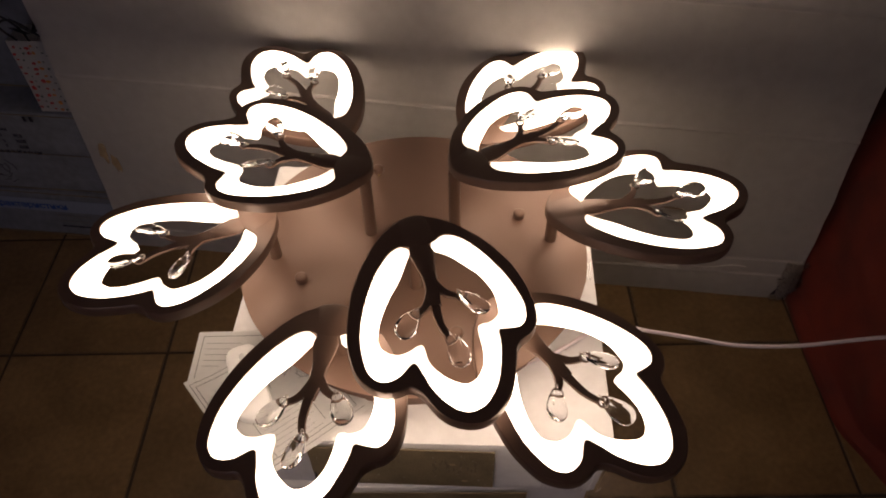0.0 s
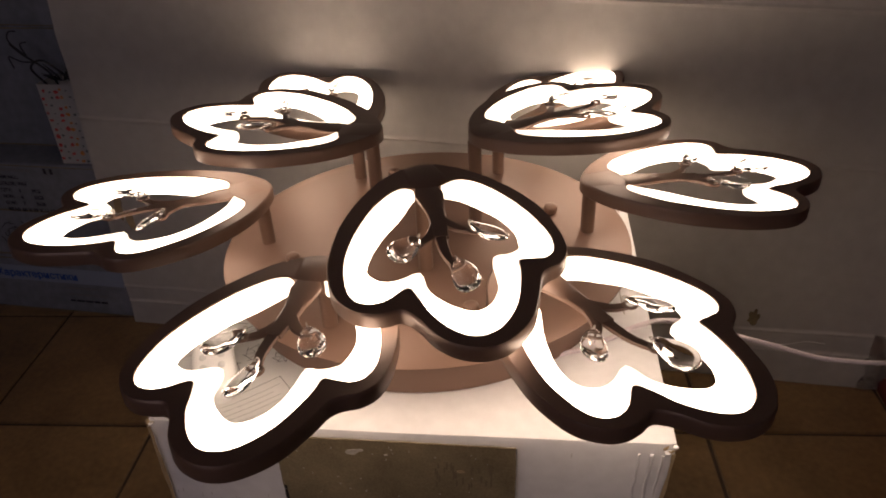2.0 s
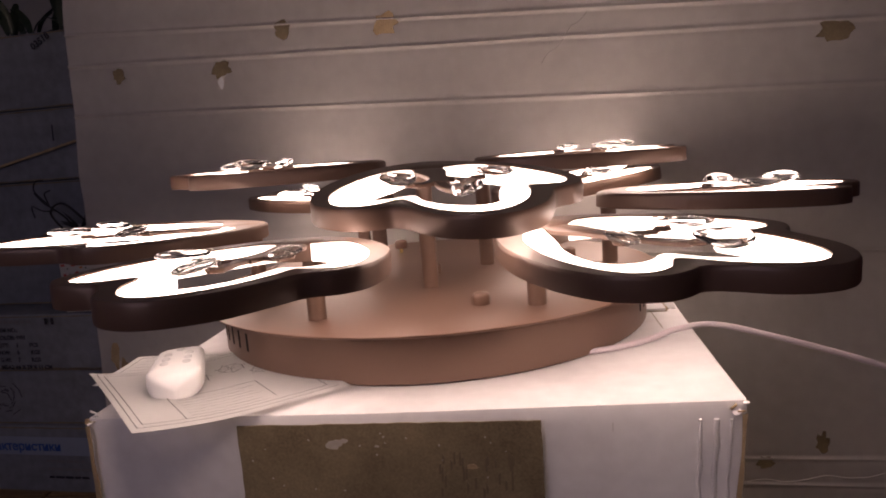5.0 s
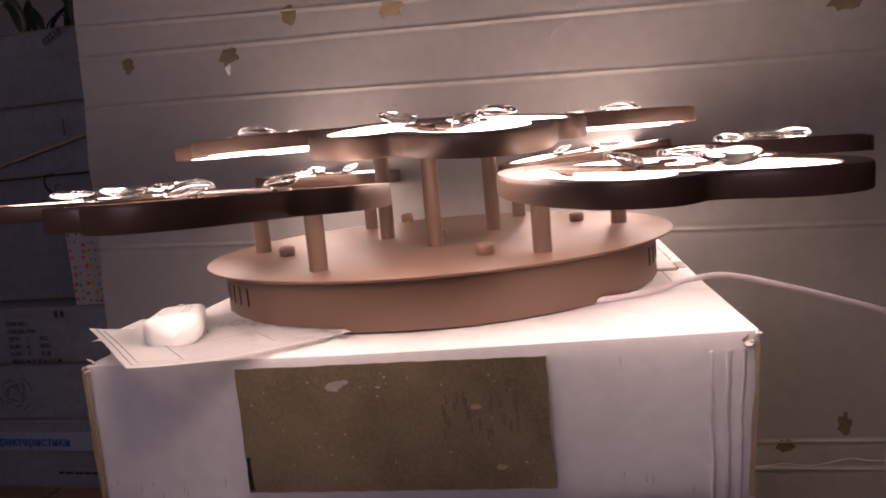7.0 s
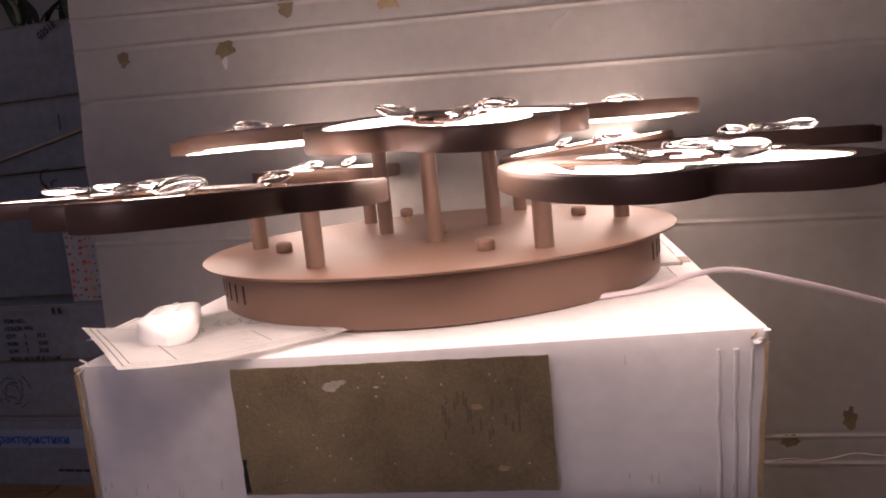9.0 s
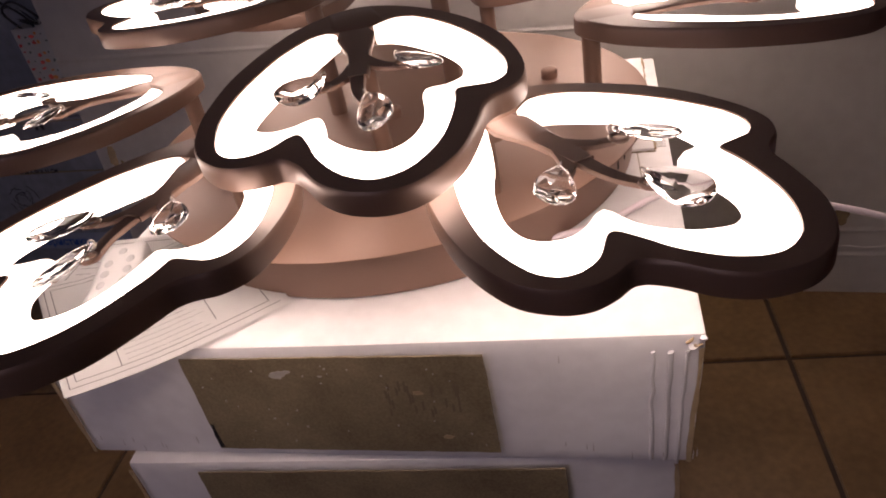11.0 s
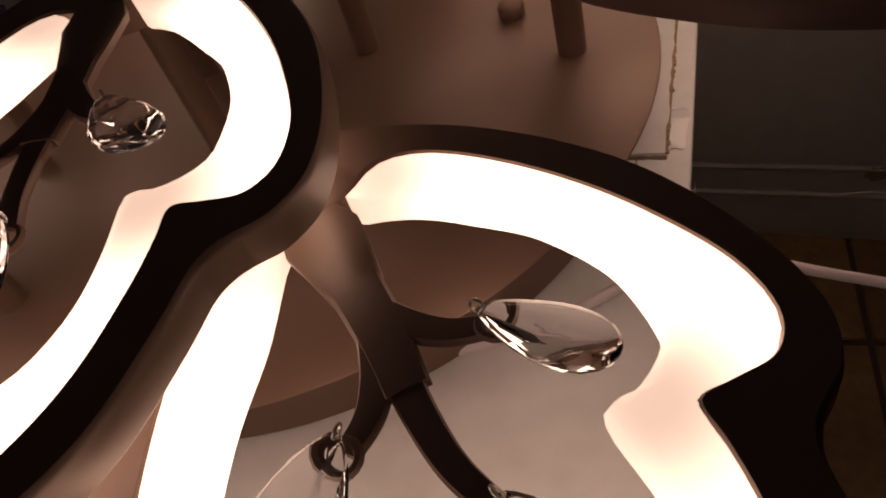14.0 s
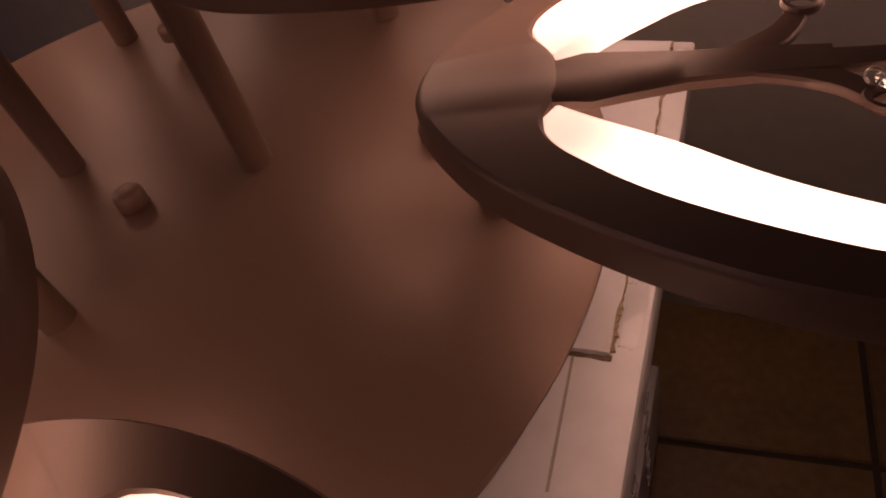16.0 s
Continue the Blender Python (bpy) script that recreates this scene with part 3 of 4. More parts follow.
        gap.matrix_basis = Matrix.Translation((0, 0, top - 0.0003))
        # a grey strip paints the shadow along the crease in the top
        sl = part("flap_line", plate([(0.2216, 0.165), (0.2224, 0.165), (0.2222, 0.19), (0.2198, 0.2545), (0.2186, 0.2545), (0.2208, 0.19)], 0, 0.0007), FLECK_AND_SHADE, c, "crease in the top, its shadow painted grey")
        sl.matrix_basis = Matrix.Translation((0, 0, top - 0.0005))
        tp = part("clear_tape", plate(ragged(0.2372, 0.2455, 0.262, 0.297, 73, 0.0016, 12), 0, 0.0004), CLEAR_TAPE, c, "crumpled clear tape")
        tp.matrix_basis = Matrix.Translation((0, 0, top + 0.0009))
        # print on the side of the carton: unreadable lines
        r = random.Random(8)
        for j in range(7):
            for i in range(5):
                y0 = 0.10 + i * 0.035 + r.uniform(0, 0.008)
                b = part("print_mark", box_bm(-0.0002, 0.0004, 0, r.uniform(0.004, 0.011), 0, 0.0035), INK, c)
                b.matrix_basis = Matrix.Translation((bw / 2 + 0.0014, y0, 0.018 + j * 0.013))

# ---- instruction sheets and the remote control on the carton ----
SHEET_Z = STACK + 0.0012


def sheet(name, m, w, h, label, curl, seed):
    g = group_of(name, m, label, "paper")
    bm = bmesh.new()
    nx, ny = 20, 16
    vs = [[bm.verts.new((w * i / nx, h * j / ny, curl(i / nx, j / ny))) for i in range(nx + 1)] for j in range(ny + 1)]
    for j in range(ny):
        for i in range(nx):
            bm.faces.new((vs[j][i], vs[j][i + 1], vs[j + 1][i + 1], vs[j + 1][i]))
    bmesh.ops.solidify(bm, geom=list(bm.faces), thickness=0.0003)
    part("leaf", bm, PAPER, g, smooth=60)

    def bar(x0, y0, x1, y1, wd=0.0004, mt=INK):
        d = Vector((x1 - x0, y1 - y0))
        s = Vector((-d.y, d.x)).normalized() * wd
        n = 6
        b = bmesh.new()
        prev = None
        for k in range(n + 1):
            p = Vector((x0, y0)) + d * k / n
            z = curl(p.x / w, p.y / h) + 0.0006
            cur = [b.verts.new((p.x + s.x, p.y + s.y, z)), b.verts.new((p.x - s.x, p.y - s.y, z))]
            if prev:
                b.faces.new((prev[0], cur[0], cur[1], prev[1]))
            prev = cur
        return part("printed_line", b, mt, g)
    return g, bar


# first sheet hangs a little over the carton's front edge
ang = 46.5
lift = lambda u, v: 0.010 * max(0, 1 - u * 2) ** 2 + 0.0015 * math.sin(u * 5 + v * 3) * (1 - u) + 0.0015
g1, bar1 = sheet("instruction_sheet", Matrix.Translation((-0.1345, -0.3506, SHEET_Z + 0.002)) @ pose(0, 0, 0, 0, 0, ang), 0.166, 0.175, "creased white instruction sheet with fine line drawings", lift, 1)
for x0, y0, x1, y1 in ((0.006, 0.006, 0.199, 0.006), (0.006, 0.144, 0.199, 0.144), (0.006, 0.006, 0.006, 0.144), (0.012, 0.012, 0.190, 0.012), (0.012, 0.012, 0.012, 0.138), (0.012, 0.138, 0.19, 0.138), (0.19, 0.012, 0.19, 0.138), (0.05, 0.012, 0.05, 0.062), (0.05, 0.062, 0.14, 0.062), (0.14, 0.02, 0.14, 0.062)):
    bar1(x0 * 0.8, y0 * 1.16, x1 * 0.8, y1 * 1.16, 0.00035)
for j in range(7):
    bar1(0.045, 0.020 + j * 0.007, 0.107 - 0.005 * (j % 3), 0.020 + j * 0.007, 0.0002)
r = random.Random(11)
for cxp, cyp, rad in ((0.072, 0.116, 0.017), (0.108, 0.122, 0.014), (0.128, 0.099, 0.011), (0.055, 0.098, 0.010)):
    for k in range(7):
        a0, a1 = 2 * math.pi * k / 7, 2 * math.pi * (k + 1.3) / 7
        bar1(cxp + rad * math.cos(a0), cyp + rad * math.sin(a0), cxp + rad * 0.8 * math.cos(a1), cyp + rad * 0.8 * math.sin(a1), 0.00035)
        bar1(cxp, cyp, cxp + rad * 0.7 * math.cos(a0), cyp + rad * 0.7 * math.sin(a0), 0.00025)
flat2 = lambda u, v: 0.0004 + 0.001 * (1 - v) ** 2
g2, bar2 = sheet("instruction_leaf", Matrix.Translation((-0.262, -0.228, SHEET_Z)) @ pose(0, 0, 0, 0, 0, 8), 0.15, 0.085, "white instruction leaf lying under another sheet", flat2, 2)
bar2(0.008, 0.008, 0.008, 0.077)
bar2(0.008, 0.077, 0.14, 0.077)
for j in range(5):
    bar2(0.014, 0.030 + j * 0.009, 0.06, 0.029 + j * 0.009, 0.0003)


def remote_bm():
    bm, L, W = bmesh.new(), 0.118, 0.0225
    n, rows = 28, []
    for i in range(n + 1):
        u = i / n
        end = min(1.0, math.sqrt(max(0.0, 1 - abs(2 * u - 1) ** 7)) + 0.02)
        w = W * (0.86 + 0.18 * u) * end
        h = 0.0255 * (0.62 + 0.38 * u) * (0.35 + 0.65 * end)
        sec = []
        for k in range(20):
            a = 2 * math.pi * k / 20
            cx, cz = math.cos(a), math.sin(a)
            ex = 0.42
            sec.append(bm.verts.new((u * L, w * math.copysign(abs(cx) ** ex, cx), 0.5 * h + 0.5 * h * math.copysign(abs(cz) ** (0.42 if cz > 0 else 0.8), cz))))
        rows.append(sec)
    for a, b in zip(rows[:-1], rows[1:]):
        for k in range(20):
            bm.faces.new((a[k], a[(k + 1) % 20], b[(k + 1) % 20], b[k]))
    bm.faces.new(rows[0][::-1])
    bm.faces.new(rows[-1])
    return bm


rem_m = Matrix.Translation((-0.2085, -0.166, SHEET_Z + 0.0035)) @ pose(0, 0, 0, 0, 0, math.degrees(math.atan2(-0.88, 0.47)))
rem = group_of("remote_control", rem_m, "small white plastic remote control lying on paper", "remote control")
part("case", remote_bm(), REMOTE_WHITE, rem, smooth=50)
for i in range(4):
    for j in range(2 if i else 1):
        b = part("button", lathe([(0, 0), (0.0042, 0), (0.0042, 0.0007), (0.0034, 0.0012), (0, 0.0013)], 20), REMOTE_GREY, rem, "pale grey push button", smooth=40)
        x = 0.026 + i * 0.019
        b.matrix_basis = Matrix.Translation((x, 0 if i == 0 else (-0.009 + 0.018 * j), 0.0255 * (0.62 + 0.38 * x / 0.118) - 0.0004)) @ Matrix.Diagonal((1.35, 0.85, 1, 1))

# ---- white mains cable ----
cable_pts = smooth_path([(0.150, -0.152, 0.4556), (0.188, -0.134, 0.4556), (0.218, -0.113, 0.4562), (0.245, -0.093, 0.4600), (0.280, -0.076, 0.4590), (0.330, -0.0695, 0.4455), (0.390, -0.0597, 0.4253), (0.460, -0.0484, 0.4018), (0.550, -0.0336, 0.3942), (0.660, -0.0094, 0.3962), (0.800, 0.0145, 0.3994), (0.93, 0.08, 0.420)], 6)
tagged(part("power_cable", tube(cable_pts, 0.0027, 12), CABLE, None, smooth=60), "white plastic mains cable running from the lamp base", "cable")

# ---- large white board leaning behind the lamp ----
board = group_of("white_board", Matrix.Translation((0.0, 0.378, 0.0)), "large white cardboard sheet with creases and torn spots, leaning upright", "cardboard sheet")
BW0, BW1, BH = -0.757, 0.738, 1.55
CREASES = ((0.066, 0.010), (0.107, 0.015), (0.452, -0.029), (0.695, -0.0405), (0.781, -0.039), (0.822, -0.055), (1.05, -0.05), (1.3, -0.05))     # height in the middle, slope


def board_y(x, z):
    """The board's face: slightly bowed, with a ridge along each crease."""
    y = 0.005 * noise.noise(Vector((x * 2.2, z * 2.5, 1))) + 0.0012 * noise.noise(Vector((x * 9, z * 9, 5)))
    for c, slope in CREASES:
        d = abs(z - c - slope * x - 0.0012 * noise.noise(Vector((x * 4, c * 9, 0))))
        if d < 0.0035:
            y -= 0.0026 * (1 - d / 0.0035)
        elif d < 0.010:
            y += 0.0010 * (1 - (d - 0.0035) / 0.0065)
    return y


def board_bm():
    bm = bmesh.new()
    steps = [i * BH / 62 for i in range(63)]
    levels = sorted([(z, 0.0) for z in steps if all(abs(z - c) > 0.045 for c, _ in CREASES)] + [(c + d, sl) for c, sl in CREASES for d in (-0.013, -0.009, -0.006, -0.0035, -0.0017, 0.0, 0.0017, 0.0035, 0.006, 0.009, 0.013)])
    xs = [BW0 + (BW1 - BW0) * i / 60 for i in range(61)]
    grid = []
    for z, sl in levels:
        row = []
        for x in xs:
            ex = 0.006 * noise.noise(Vector((0, z * 12, 7))) * (1 if abs(x) > 0.70 else 0)
            xx, zz = (x + ex) * (1 - 0.07 * z), z + sl * x
            row.append(bm.verts.new((xx, board_y(xx, zz), max(0.0, zz))))
        grid.append(row)
    for a, b in zip(grid[:-1], grid[1:]):
        for i in range(60):
            bm.faces.new((a[i], a[i + 1], b[i + 1], b[i]))
    bmesh.ops.solidify(bm, geom=list(bm.faces), thickness=-0.006)
    return bm


part("panel", board_bm(), BOARD_WHITE, board, smooth=60)
for i, (x, z, r, sx, sy, mt) in enumerate(((-0.619, 0.785, 0.013, 1, 1, KRAFT), (-0.426, 0.778, 0.018, 1.1, 0.8, KRAFT), (-0.310, 0.831, 0.016, 1, 1, KRAFT), (-0.139, 0.822, 0.020, 1, 1.05, KRAFT_EDGE), (0.503, 0.747, 0.02, 1.2, 0.8, KRAFT), (0.411, 0.106, 0.012, 1.2, 0.9, KRAFT), (0.493, 0.141, 0.014, 0.7, 1.3, KRAFT), (-0.428, 0.757, 0.007, 0.8, 1.4, PAPER), (-0.708, 0.29, 0.018, 0.6, 1.6, KRAFT_EDGE), (-0.69, 0.26, 0.016, 0.6, 1.5, KRAFT_EDGE))):
    s = part("torn_spot", plate(blob(r, 100 + i, 16, sx, sy), 0, 0.0006), mt, board, "torn brown spot")
    s.matrix_basis = Matrix.Translation((x, board_y(x, z) - 0.0012, z)) @ FRONT
for i, (x0, z0, x1, z1) in enumerate(((0.10, 0.74, 0.19, 0.83), (0.38, 0.072, 0.62, 0.095))):
    pts = [(x0 + (x1 - x0) * k / 8, board_y(x0 + (x1 - x0) * k / 8, z0 + (z1 - z0) * k / 8) - 0.0004, z0 + (z1 - z0) * k / 8 + 0.004 * math.sin(k * 2)) for k in range(9)]
    part("wrinkle", tube(smooth_path(pts, 3), 0.0009, 6, 0.7), BOARD_WHITE, board, smooth=60)
# crumpled clear film at the lower corner
film = bmesh.new()
rf = random.Random(3)
fv = [[film.verts.new((0.69 + 0.012 * i + rf.uniform(-0.003, 0.003), -0.012 + rf.uniform(-0.009, 0.009), 0.004 + 0.016 * j + rf.uniform(-0.004, 0.004))) for i in range(6)] for j in range(9)]
for j in range(8):
    for i in range(5):
        film.faces.new((fv[j][i], fv[j][i + 1], fv[j + 1][i + 1], fv[j + 1][i]))
bmesh.ops.solidify(film, geom=list(film.faces), thickness=0.0006)
part("clear_film", film, CLEAR_TAPE, board, "crumpled clear plastic film")

# ---- stack of stored cartons beside the board ----
STORE_X = -0.985
store = ((0.0, 0.1405, 0.395, 0.60, 0.0), (0.141, 0.1155, 0.402, 0.60, 1.0), (0.257, 0.109, 0.392, 0.59, 0.0), (0.3665, 0.246, 0.475, 0.60, 0.5), (0.613, 0.1375, 0.470, 0.58, -0.6), (0.751, 0.142, 0.478, 0.58, 0.5))
stored = []
for k, (z, h, y, w, a) in enumerate(store):
    lab = ("white carton with blue printed heading, shaded in colour", "white carton with a line drawing, shaded in colour", "white carton with black shipping print, shaded in colour", "large plain white storage carton, shaded in colour", "white carton with a folded flap, shaded in colour", "white carton with a handwritten mark, shaded in colour")[k]
    g = group_of("storage_carton", Matrix.Translation((STORE_X, y, z)) @ pose(0, 0, 0, 0, 0, a), lab + ", stacked", "carton", "stored cartons")
    part("body", carton_bm(w, 0.42, h - 0.0006, 20 + k, 0.003), DIMMED_CARTON, g, smooth=30)
    stored.append((g, w, h))
    for zz in (h - 0.004, 0.003):
        s = part("edge_strip", plate(ragged(-w / 2 + 0.003, w / 2 - 0.003, zz - 0.0010, zz + 0.0008, 130 + k, 0.0006, 30), 0, 0.001), KRAFT, g, "worn brown carton edge")
        s.matrix_basis = Matrix.Translation((0, -0.0032, 0)) @ FRONT
g, w, h = stored[2]
words = ("ITEM NO.:", "COLOR: WH", "QTY:     1        PCS", "N.W:     6        KGS", "G.W:     7        KGS", "MEAS: 66 X 59 X 11 CM")
for i, t in enumerate(words):
    lettering("print_line", t, 0.0112, BLACK_INK, g, Matrix.Translation((0.013, -0.0052, 0.076 - i * 0.0148)) @ FRONT, "black printed line")
for i, x in enumerate((0.126, 0.140)):
    b = part("print_mark", box_bm(0, 0.006, -0.0004, 0, 0, 0.012), BLACK_INK, g)
    b.matrix_basis = Matrix.Translation((x, -0.0048, 0.090))
for i in range(6):
    b = part("print_mark", box_bm(0, 0.010, -0.0004, 0, 0, 0.006), INK, g)
    b.matrix_basis = Matrix.Translation((0.02 + i * 0.013, -0.0048, 0.0925))
g, w, h = stored[0]
lettering("print_heading", "Характеристики", 0.025, BLUE_INK, g, Matrix.Translation((-0.085, -0.0052, 0.090)) @ FRONT, "blue printed heading")
rr = random.Random(6)
for j in range(3):
    x = 0.075
    for i in range(5):
        L = rr.uniform(0.008, 0.022)
        b = part("print_mark", box_bm(0, L, -0.0004, 0, 0, 0.005), INK if j < 2 else BLACK_INK, g)
        b.matrix_basis = Matrix.Translation((x, -0.0048, 0.066 - j * 0.017))
        x += L + 0.003
# the band's blue is darkened along with the dimmed carton
band = part("blue_band", box_bm(-0.3, 0.30, -0.0003, 0, 0.080, 0.118), material("pale_blue_print", (0.22, 0.255, 0.33), 0.7, 0, 0.05, 8, 90, 0.05), g, "pale blue printed band")
band.matrix_basis = Matrix.Translation((0, -0.0036, 0))
g, w, h = stored[1]
rr = random.Random(9)
for i in range(34):
    a0 = i * 0.42
    rad = 0.012 + 0.0011 * i * (0.6 + 0.4 * math.sin(i * 1.7))
    p0 = Vector((-0.005 + rad * math.cos(a0), 0.055 + 0.9 * rad * math.sin(a0)))
    p1 = Vector((-0.005 + rad * 1.05 * math.cos(a0 + 0.5), 0.055 + 0.9 * rad * math.sin(a0 + 0.5)))
    d = p1 - p0
    s = Vector((-d.y, d.x)).normalized() * 0.0007
    b = part("print_stroke", plate([p0 + s, p0 - s, p1 - s, p1 + s], 0, 0.0003), BLACK_INK, g)
    b.matrix_basis = Matrix.Translation((0, -0.0050, 0)) @ FRONT
g, w, h = stored[5]
lettering("handwriting", "03518", 0.018, BLACK_INK, g, Matrix.Translation((0.125, -0.0055, 0.108)) @ FRONT @ pose(0, 0, 0, 0, 0, 28), "handwritten black marker digits")
b = part("marker_stroke", plate([(0, 0), (0.002, 0), (0.003, 0.022), (0.001, 0.022)], 0, 0.0003), BLACK_INK, g)
b.matrix_basis = Matrix.Translation((0.205, -0.0055, 0.085)) @ FRONT
g, w, h = stored[4]
b = part("flap_edge", plate(ragged(-0.06, 0.30, -0.002, 0.002, 151, 0.0006, 30), 0, 0.003), KRAFT_EDGE, g, "slanting brown flap edge")
b.matrix_basis = Matrix.Translation((0.0, -0.0050, 0.03)) @ FRONT @ pose(0, 0, 0, 0, 0, 12)
b = part("marker_stroke", plate([(0, 0), (0.003, 0), (0.0045, 0.03), (0.002, 0.03)], 0, 0.0003), BLACK_INK, g)
b.matrix_basis = Matrix.Translation((0.145, -0.0055, 0.075)) @ FRONT
g, w, h = stored[3]
b = part("hand_slot", plate([(0.0, 0.0), (0.05, 0.002), (0.05, 0.022), (0.0, 0.02)], 0, 0.0004), material("faded_print", (0.20, 0.21, 0.23), 0.7, 0, 0.1, 20, 90, 0), g, "faded printed block")
b.matrix_basis = Matrix.Translation((0.185, -0.0052, 0.085)) @ FRONT
b = part("print_mark", box_bm(0, 0.006, -0.0004, 0, 0, 0.02), BLACK_INK, g)
b.matrix_basis = Matrix.Translation((0.178, -0.0052, 0.086))

# ---- small gift bag with a flower print, and a dark twig, on the cartons ----
bag = group_of("gift_bag", Matrix.Translation((-0.772, 0.402, 0.3665)) @ pose(0, 0, 0, 0, 0, 3), "small white paper gift bag with a flower print", "gift bag")
BGW, BGH, BGD = 0.090, 0.16, 0.055
bb = bmesh.new()
bv = []
for z, f in ((0, 1.0), (0.08, 0.99), (BGH, 1.02)):
    bv.append([bb.verts.new((x * BGW / 2 * f, y, z)) for x, y in ((-1, 0.0), (1, 0.0), (1, BGD), (-1, BGD))])
for a, b in zip(bv[:-1], bv[1:]):
    for k in range(4):
        bb.faces.new((a[k], a[(k + 1) % 4], b[(k + 1) % 4], b[k]))
bb.faces.new(bv[0][::-1])
bmesh.ops.solidify(bb, geom=list(bb.faces), thickness=0.0008)
part("bag_body", bb, BAG_PAPER, bag)
rr = random.Random(21)
for i in range(70):
    mt = (FLOWER_RED, LEAF_GREY, FLOWER_RED, FLOWER_ORANGE, LEAF_GREY, LEAF_GREY, FLOWER_BLUE)[i % 7]
    row, col = divmod(i, 7)
    x = -BGW / 2 + 0.008 + col * 0.0123 + rr.uniform(-0.004, 0.004)
    z = 0.010 + row * 0.0153 + rr.uniform(-0.004, 0.004)
    o = part("printed_flower" if mt is not LEAF_GREY else "printed_leaf", plate(blob(rr.uniform(0.0028, 0.0055) if mt is not LEAF_GREY else rr.uniform(0.0018, 0.0036), 200 + i, 12, 1, rr.uniform(0.5, 1.1)), 0, 0.0003), mt, bag)
    o.matrix_basis = Matrix.Translation((x, -0.0010, z)) @ FRONT
pts = smooth_path([(-0.03, 0.01, BGH - 0.005), (-0.045, 0.0, BGH + 0.03), (-0.01, -0.005, BGH + 0.045), (0.03, 0.008, BGH - 0.004)], 6)
part("bag_handle", tube(pts, 0.0022, 8), BLACK_WIRE, bag, "black cord handle", smooth=60)
twig = group_of("artificial_branch", Matrix.Translation((-0.785, 0.432, 0.3675)), "thin dark artificial branch with curled ends", "branch")
part("stem", tube(smooth_path([(0.0, 0.0, 0.0), (-0.01, 0.002, 0.10), (-0.02, 0.0, 0.165), (-0.07, 0.0, 0.205), (-0.085, -0.004, 0.225)], 6), 0.002, 8), BLACK_WIRE, twig, smooth=60)
for pts in (((-0.045, 0, 0.19), (-0.075, 0.0, 0.190), (-0.095, -0.004, 0.200), (-0.092, -0.004, 0.178)), ((-0.06, 0, 0.2), (-0.085, -0.003, 0.228), (-0.078, -0.005, 0.246), (-0.062, -0.005, 0.248)), ((-0.06, 0, 0.2), (-0.065, -0.002, 0.222), (-0.05, -0.004, 0.228))):
    part("sprig", tube(smooth_path(pts, 6), 0.0014, 8), BLACK_WIRE, twig, smooth=60)
tuft = bmesh.new()
for i in range(16):
    a = rr.uniform(0, 6.28)
    p0 = Vector((0.0, 0.0, 0.155))
    p1 = p0 + Vector((0.04 * math.cos(a), 0.018 * math.sin(a), rr.uniform(0.01, 0.035)))
    s = Vector((0, 0.0, 0.004))
    q = [tuft.verts.new(v) for v in (p0, p0.lerp(p1, 0.5) + s, p1, p0.lerp(p1, 0.5) - s)]
    tuft.faces.new(q)
part("dark_leaves", tuft, BLACK_WIRE, twig, "dark leaf tuft")

plant = group_of("artificial_plant", Matrix.Translation((-0.86, 0.56, 0.8935)), "dark artificial leaves heaped on the stored cartons", "artificial plant")
for i in range(26):
    a, h = rr.uniform(0, 2 * math.pi), rr.uniform(0.02, 0.09)
    d = Vector((math.cos(a), math.sin(a), 0))
    q = Vector((rr.uniform(-0.09, 0.09), rr.uniform(-0.07, 0.03), 0.0))
    path = smooth_path([q, q + d * 0.015 + Vector((0, 0, h * 0.6)), q + d * 0.045 + Vector((0, 0, h))], 4)
    part("leaf", tube(path, [0.001 + 0.007 * math.sin(math.pi * (k + 0.3) / 9.4) for k in range(len(path))], 6, 0.15), LEAF_DARK, plant, smooth=60)

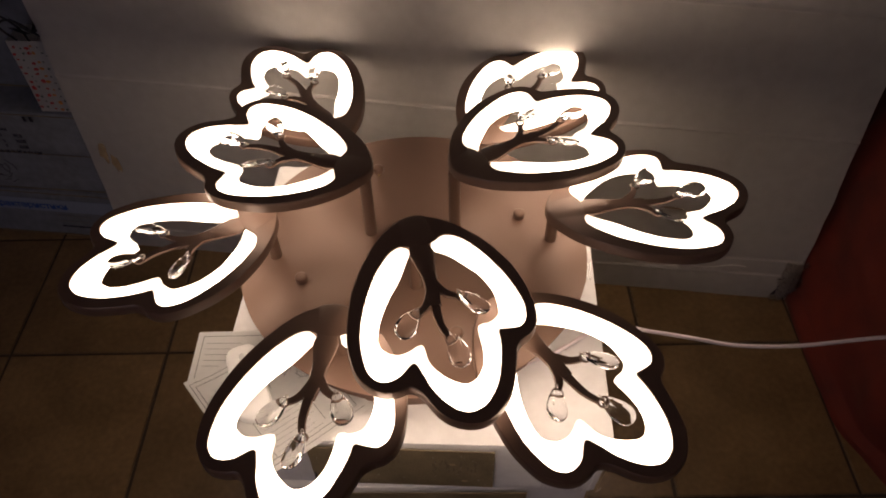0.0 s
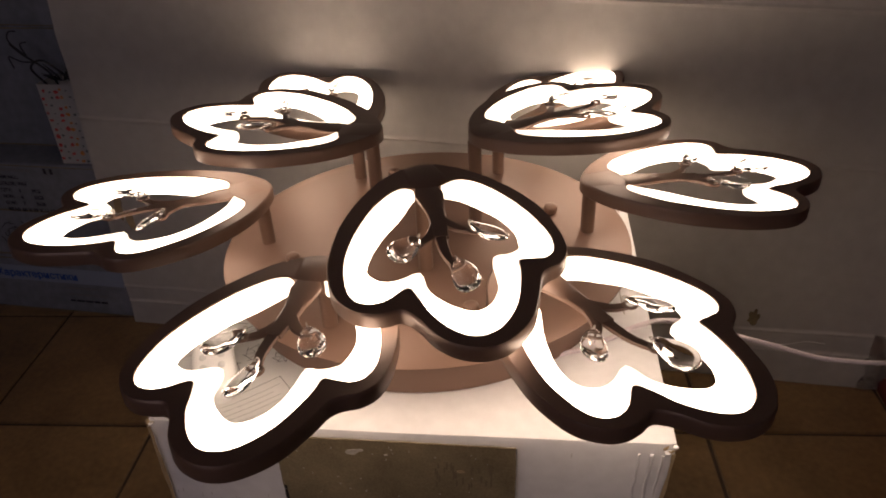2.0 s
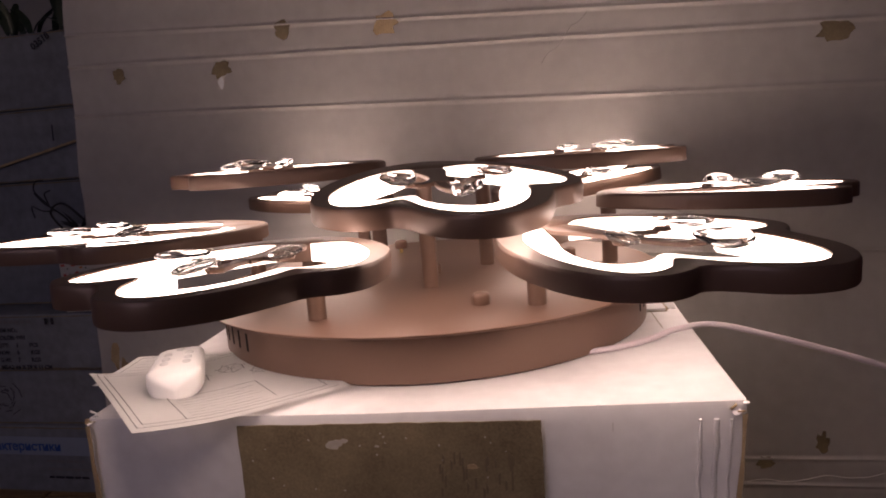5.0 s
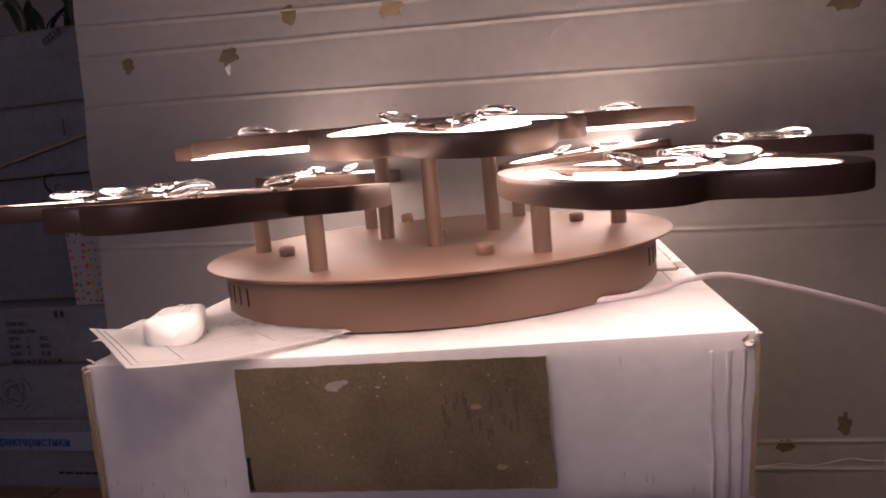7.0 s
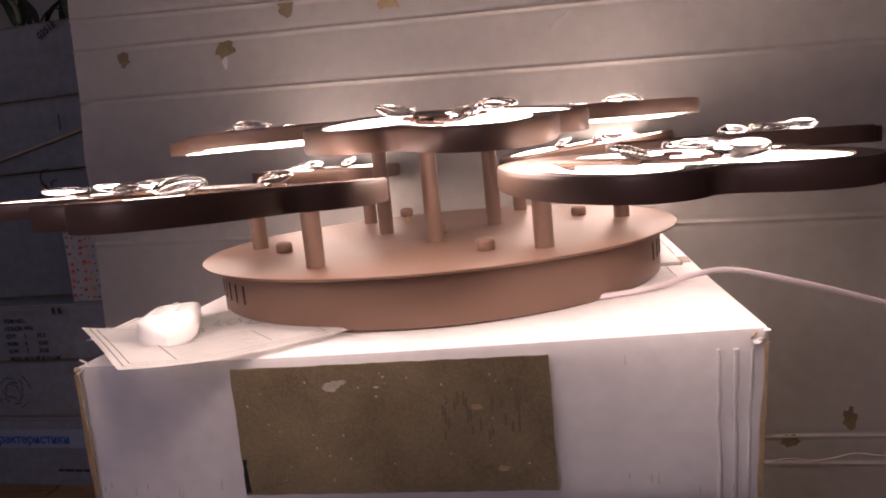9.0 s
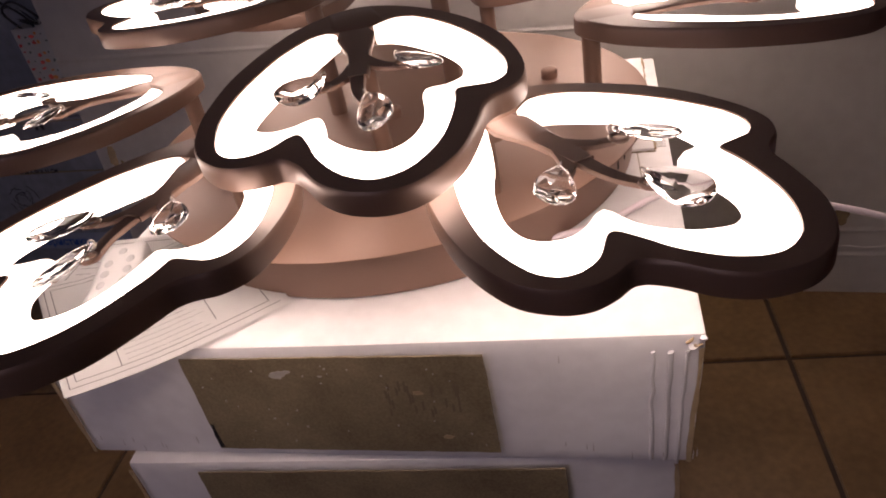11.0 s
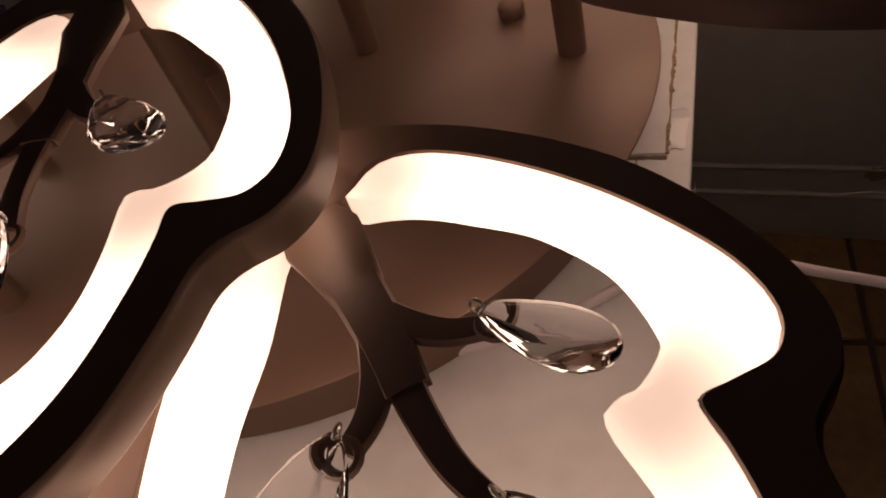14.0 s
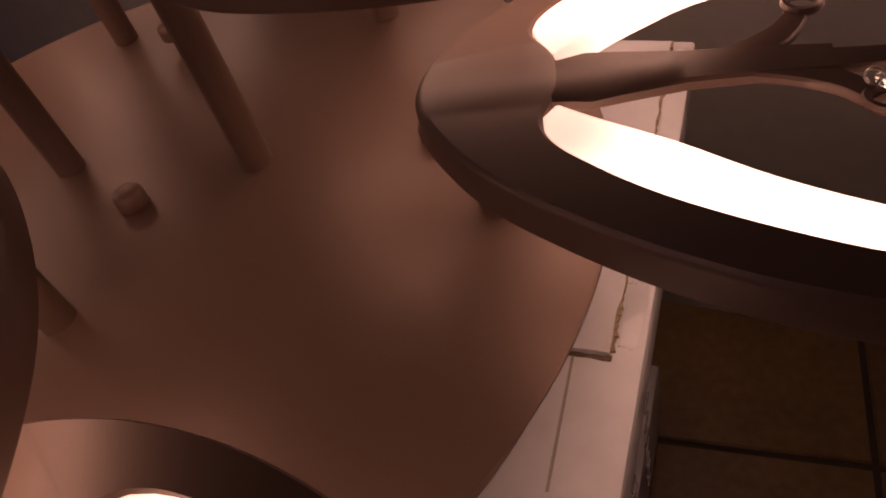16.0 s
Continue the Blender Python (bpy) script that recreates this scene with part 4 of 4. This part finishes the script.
# ---- red cloth bundle at the side ----
cl = bmesh.new()
NU, NV = 120, 46
cv = []
for j in range(NV + 1):
    v = j / NV
    row = []
    for i in range(NU):
        a = 2 * math.pi * i / NU
        sh = math.sqrt(max(0.0, 1 - max(0, (v - 0.80) / 0.2) ** 2)) if v > 0.80 else 1.0
        swell = 1 + 0.07 * math.sin(v * 3.0 + 0.4) - 0.10 * v
        fold = 1 + 0.05 * math.sin(a * 9 + 1.6 * noise.noise(Vector((math.cos(a) * 2, math.sin(a) * 2, v * 2)))) * (0.25 + 0.75 * v) + 0.05 * noise.noise(Vector((math.cos(a) * 3, math.sin(a) * 3, v * 4)))
        hem = 1 + (0.06 if v < 0.06 else 0)
        row.append(cl.verts.new((0.27 * swell * fold * hem * sh * math.copysign(abs(math.cos(a)) ** 0.7, math.cos(a)), 0.36 * swell * fold * hem * sh * math.copysign(abs(math.sin(a)) ** 0.7, math.sin(a)), 0.425 * v * (1 + 0.5 * max(0.0, min(1.0, 0.3 + math.sin(a)))) + 0.012 * sh * noise.noise(Vector((a, v * 3, 2))) * v)))
    cv.append(row)
for a, b in zip(cv[:-1], cv[1:]):
    for i in range(NU):
        cl.faces.new((a[i], a[(i + 1) % NU], b[(i + 1) % NU], b[i]))
cl.faces.new(cv[-1])
cl.faces.new(cv[0][::-1])
clo = part("cloth_heap", cl, RED_CLOTH, None, smooth=70)
clo.matrix_basis = Matrix.Translation((1.03, 0.30, 0.0)) @ pose(0, 0, 0, 0, 0, 4)
tagged(clo, "dark red orange cloth heaped on the floor", "cloth")

# ---- floor tiles ----
tile_bm = bmesh.new()
bmesh.ops.create_cube(tile_bm, size=1, matrix=Matrix.LocRotScale((0, 0, -0.004), None, (PITCH - 0.007, PITCH - 0.007, 0.008)))
bmesh.ops.bevel(tile_bm, geom=[e for e in tile_bm.edges if min(v.co.z for v in e.verts) > -0.001], offset=0.0015, segments=2, affect="EDGES")
tile0 = None
turn = pose(0, 0, 0, 0, 0, FLOOR_TURN)
corner = Vector((0.4164, 0.2248, 0.0))
for i in range(-8, 7):
    for j in range(-9, 5):
        c = corner + turn @ Vector(((i + 0.5) * PITCH, (j + 0.5) * PITCH, 0))
        if not (-2.35 < c.x < 2.35 and -2.55 < c.y < 1.35):
            continue
        m = Matrix.Translation(c) @ turn
        if tile0 is None:
            tile0 = part("tile", tile_bm, TILE, floor)
            tile0.matrix_basis = m
        else:
            again(tile0, floor, m)
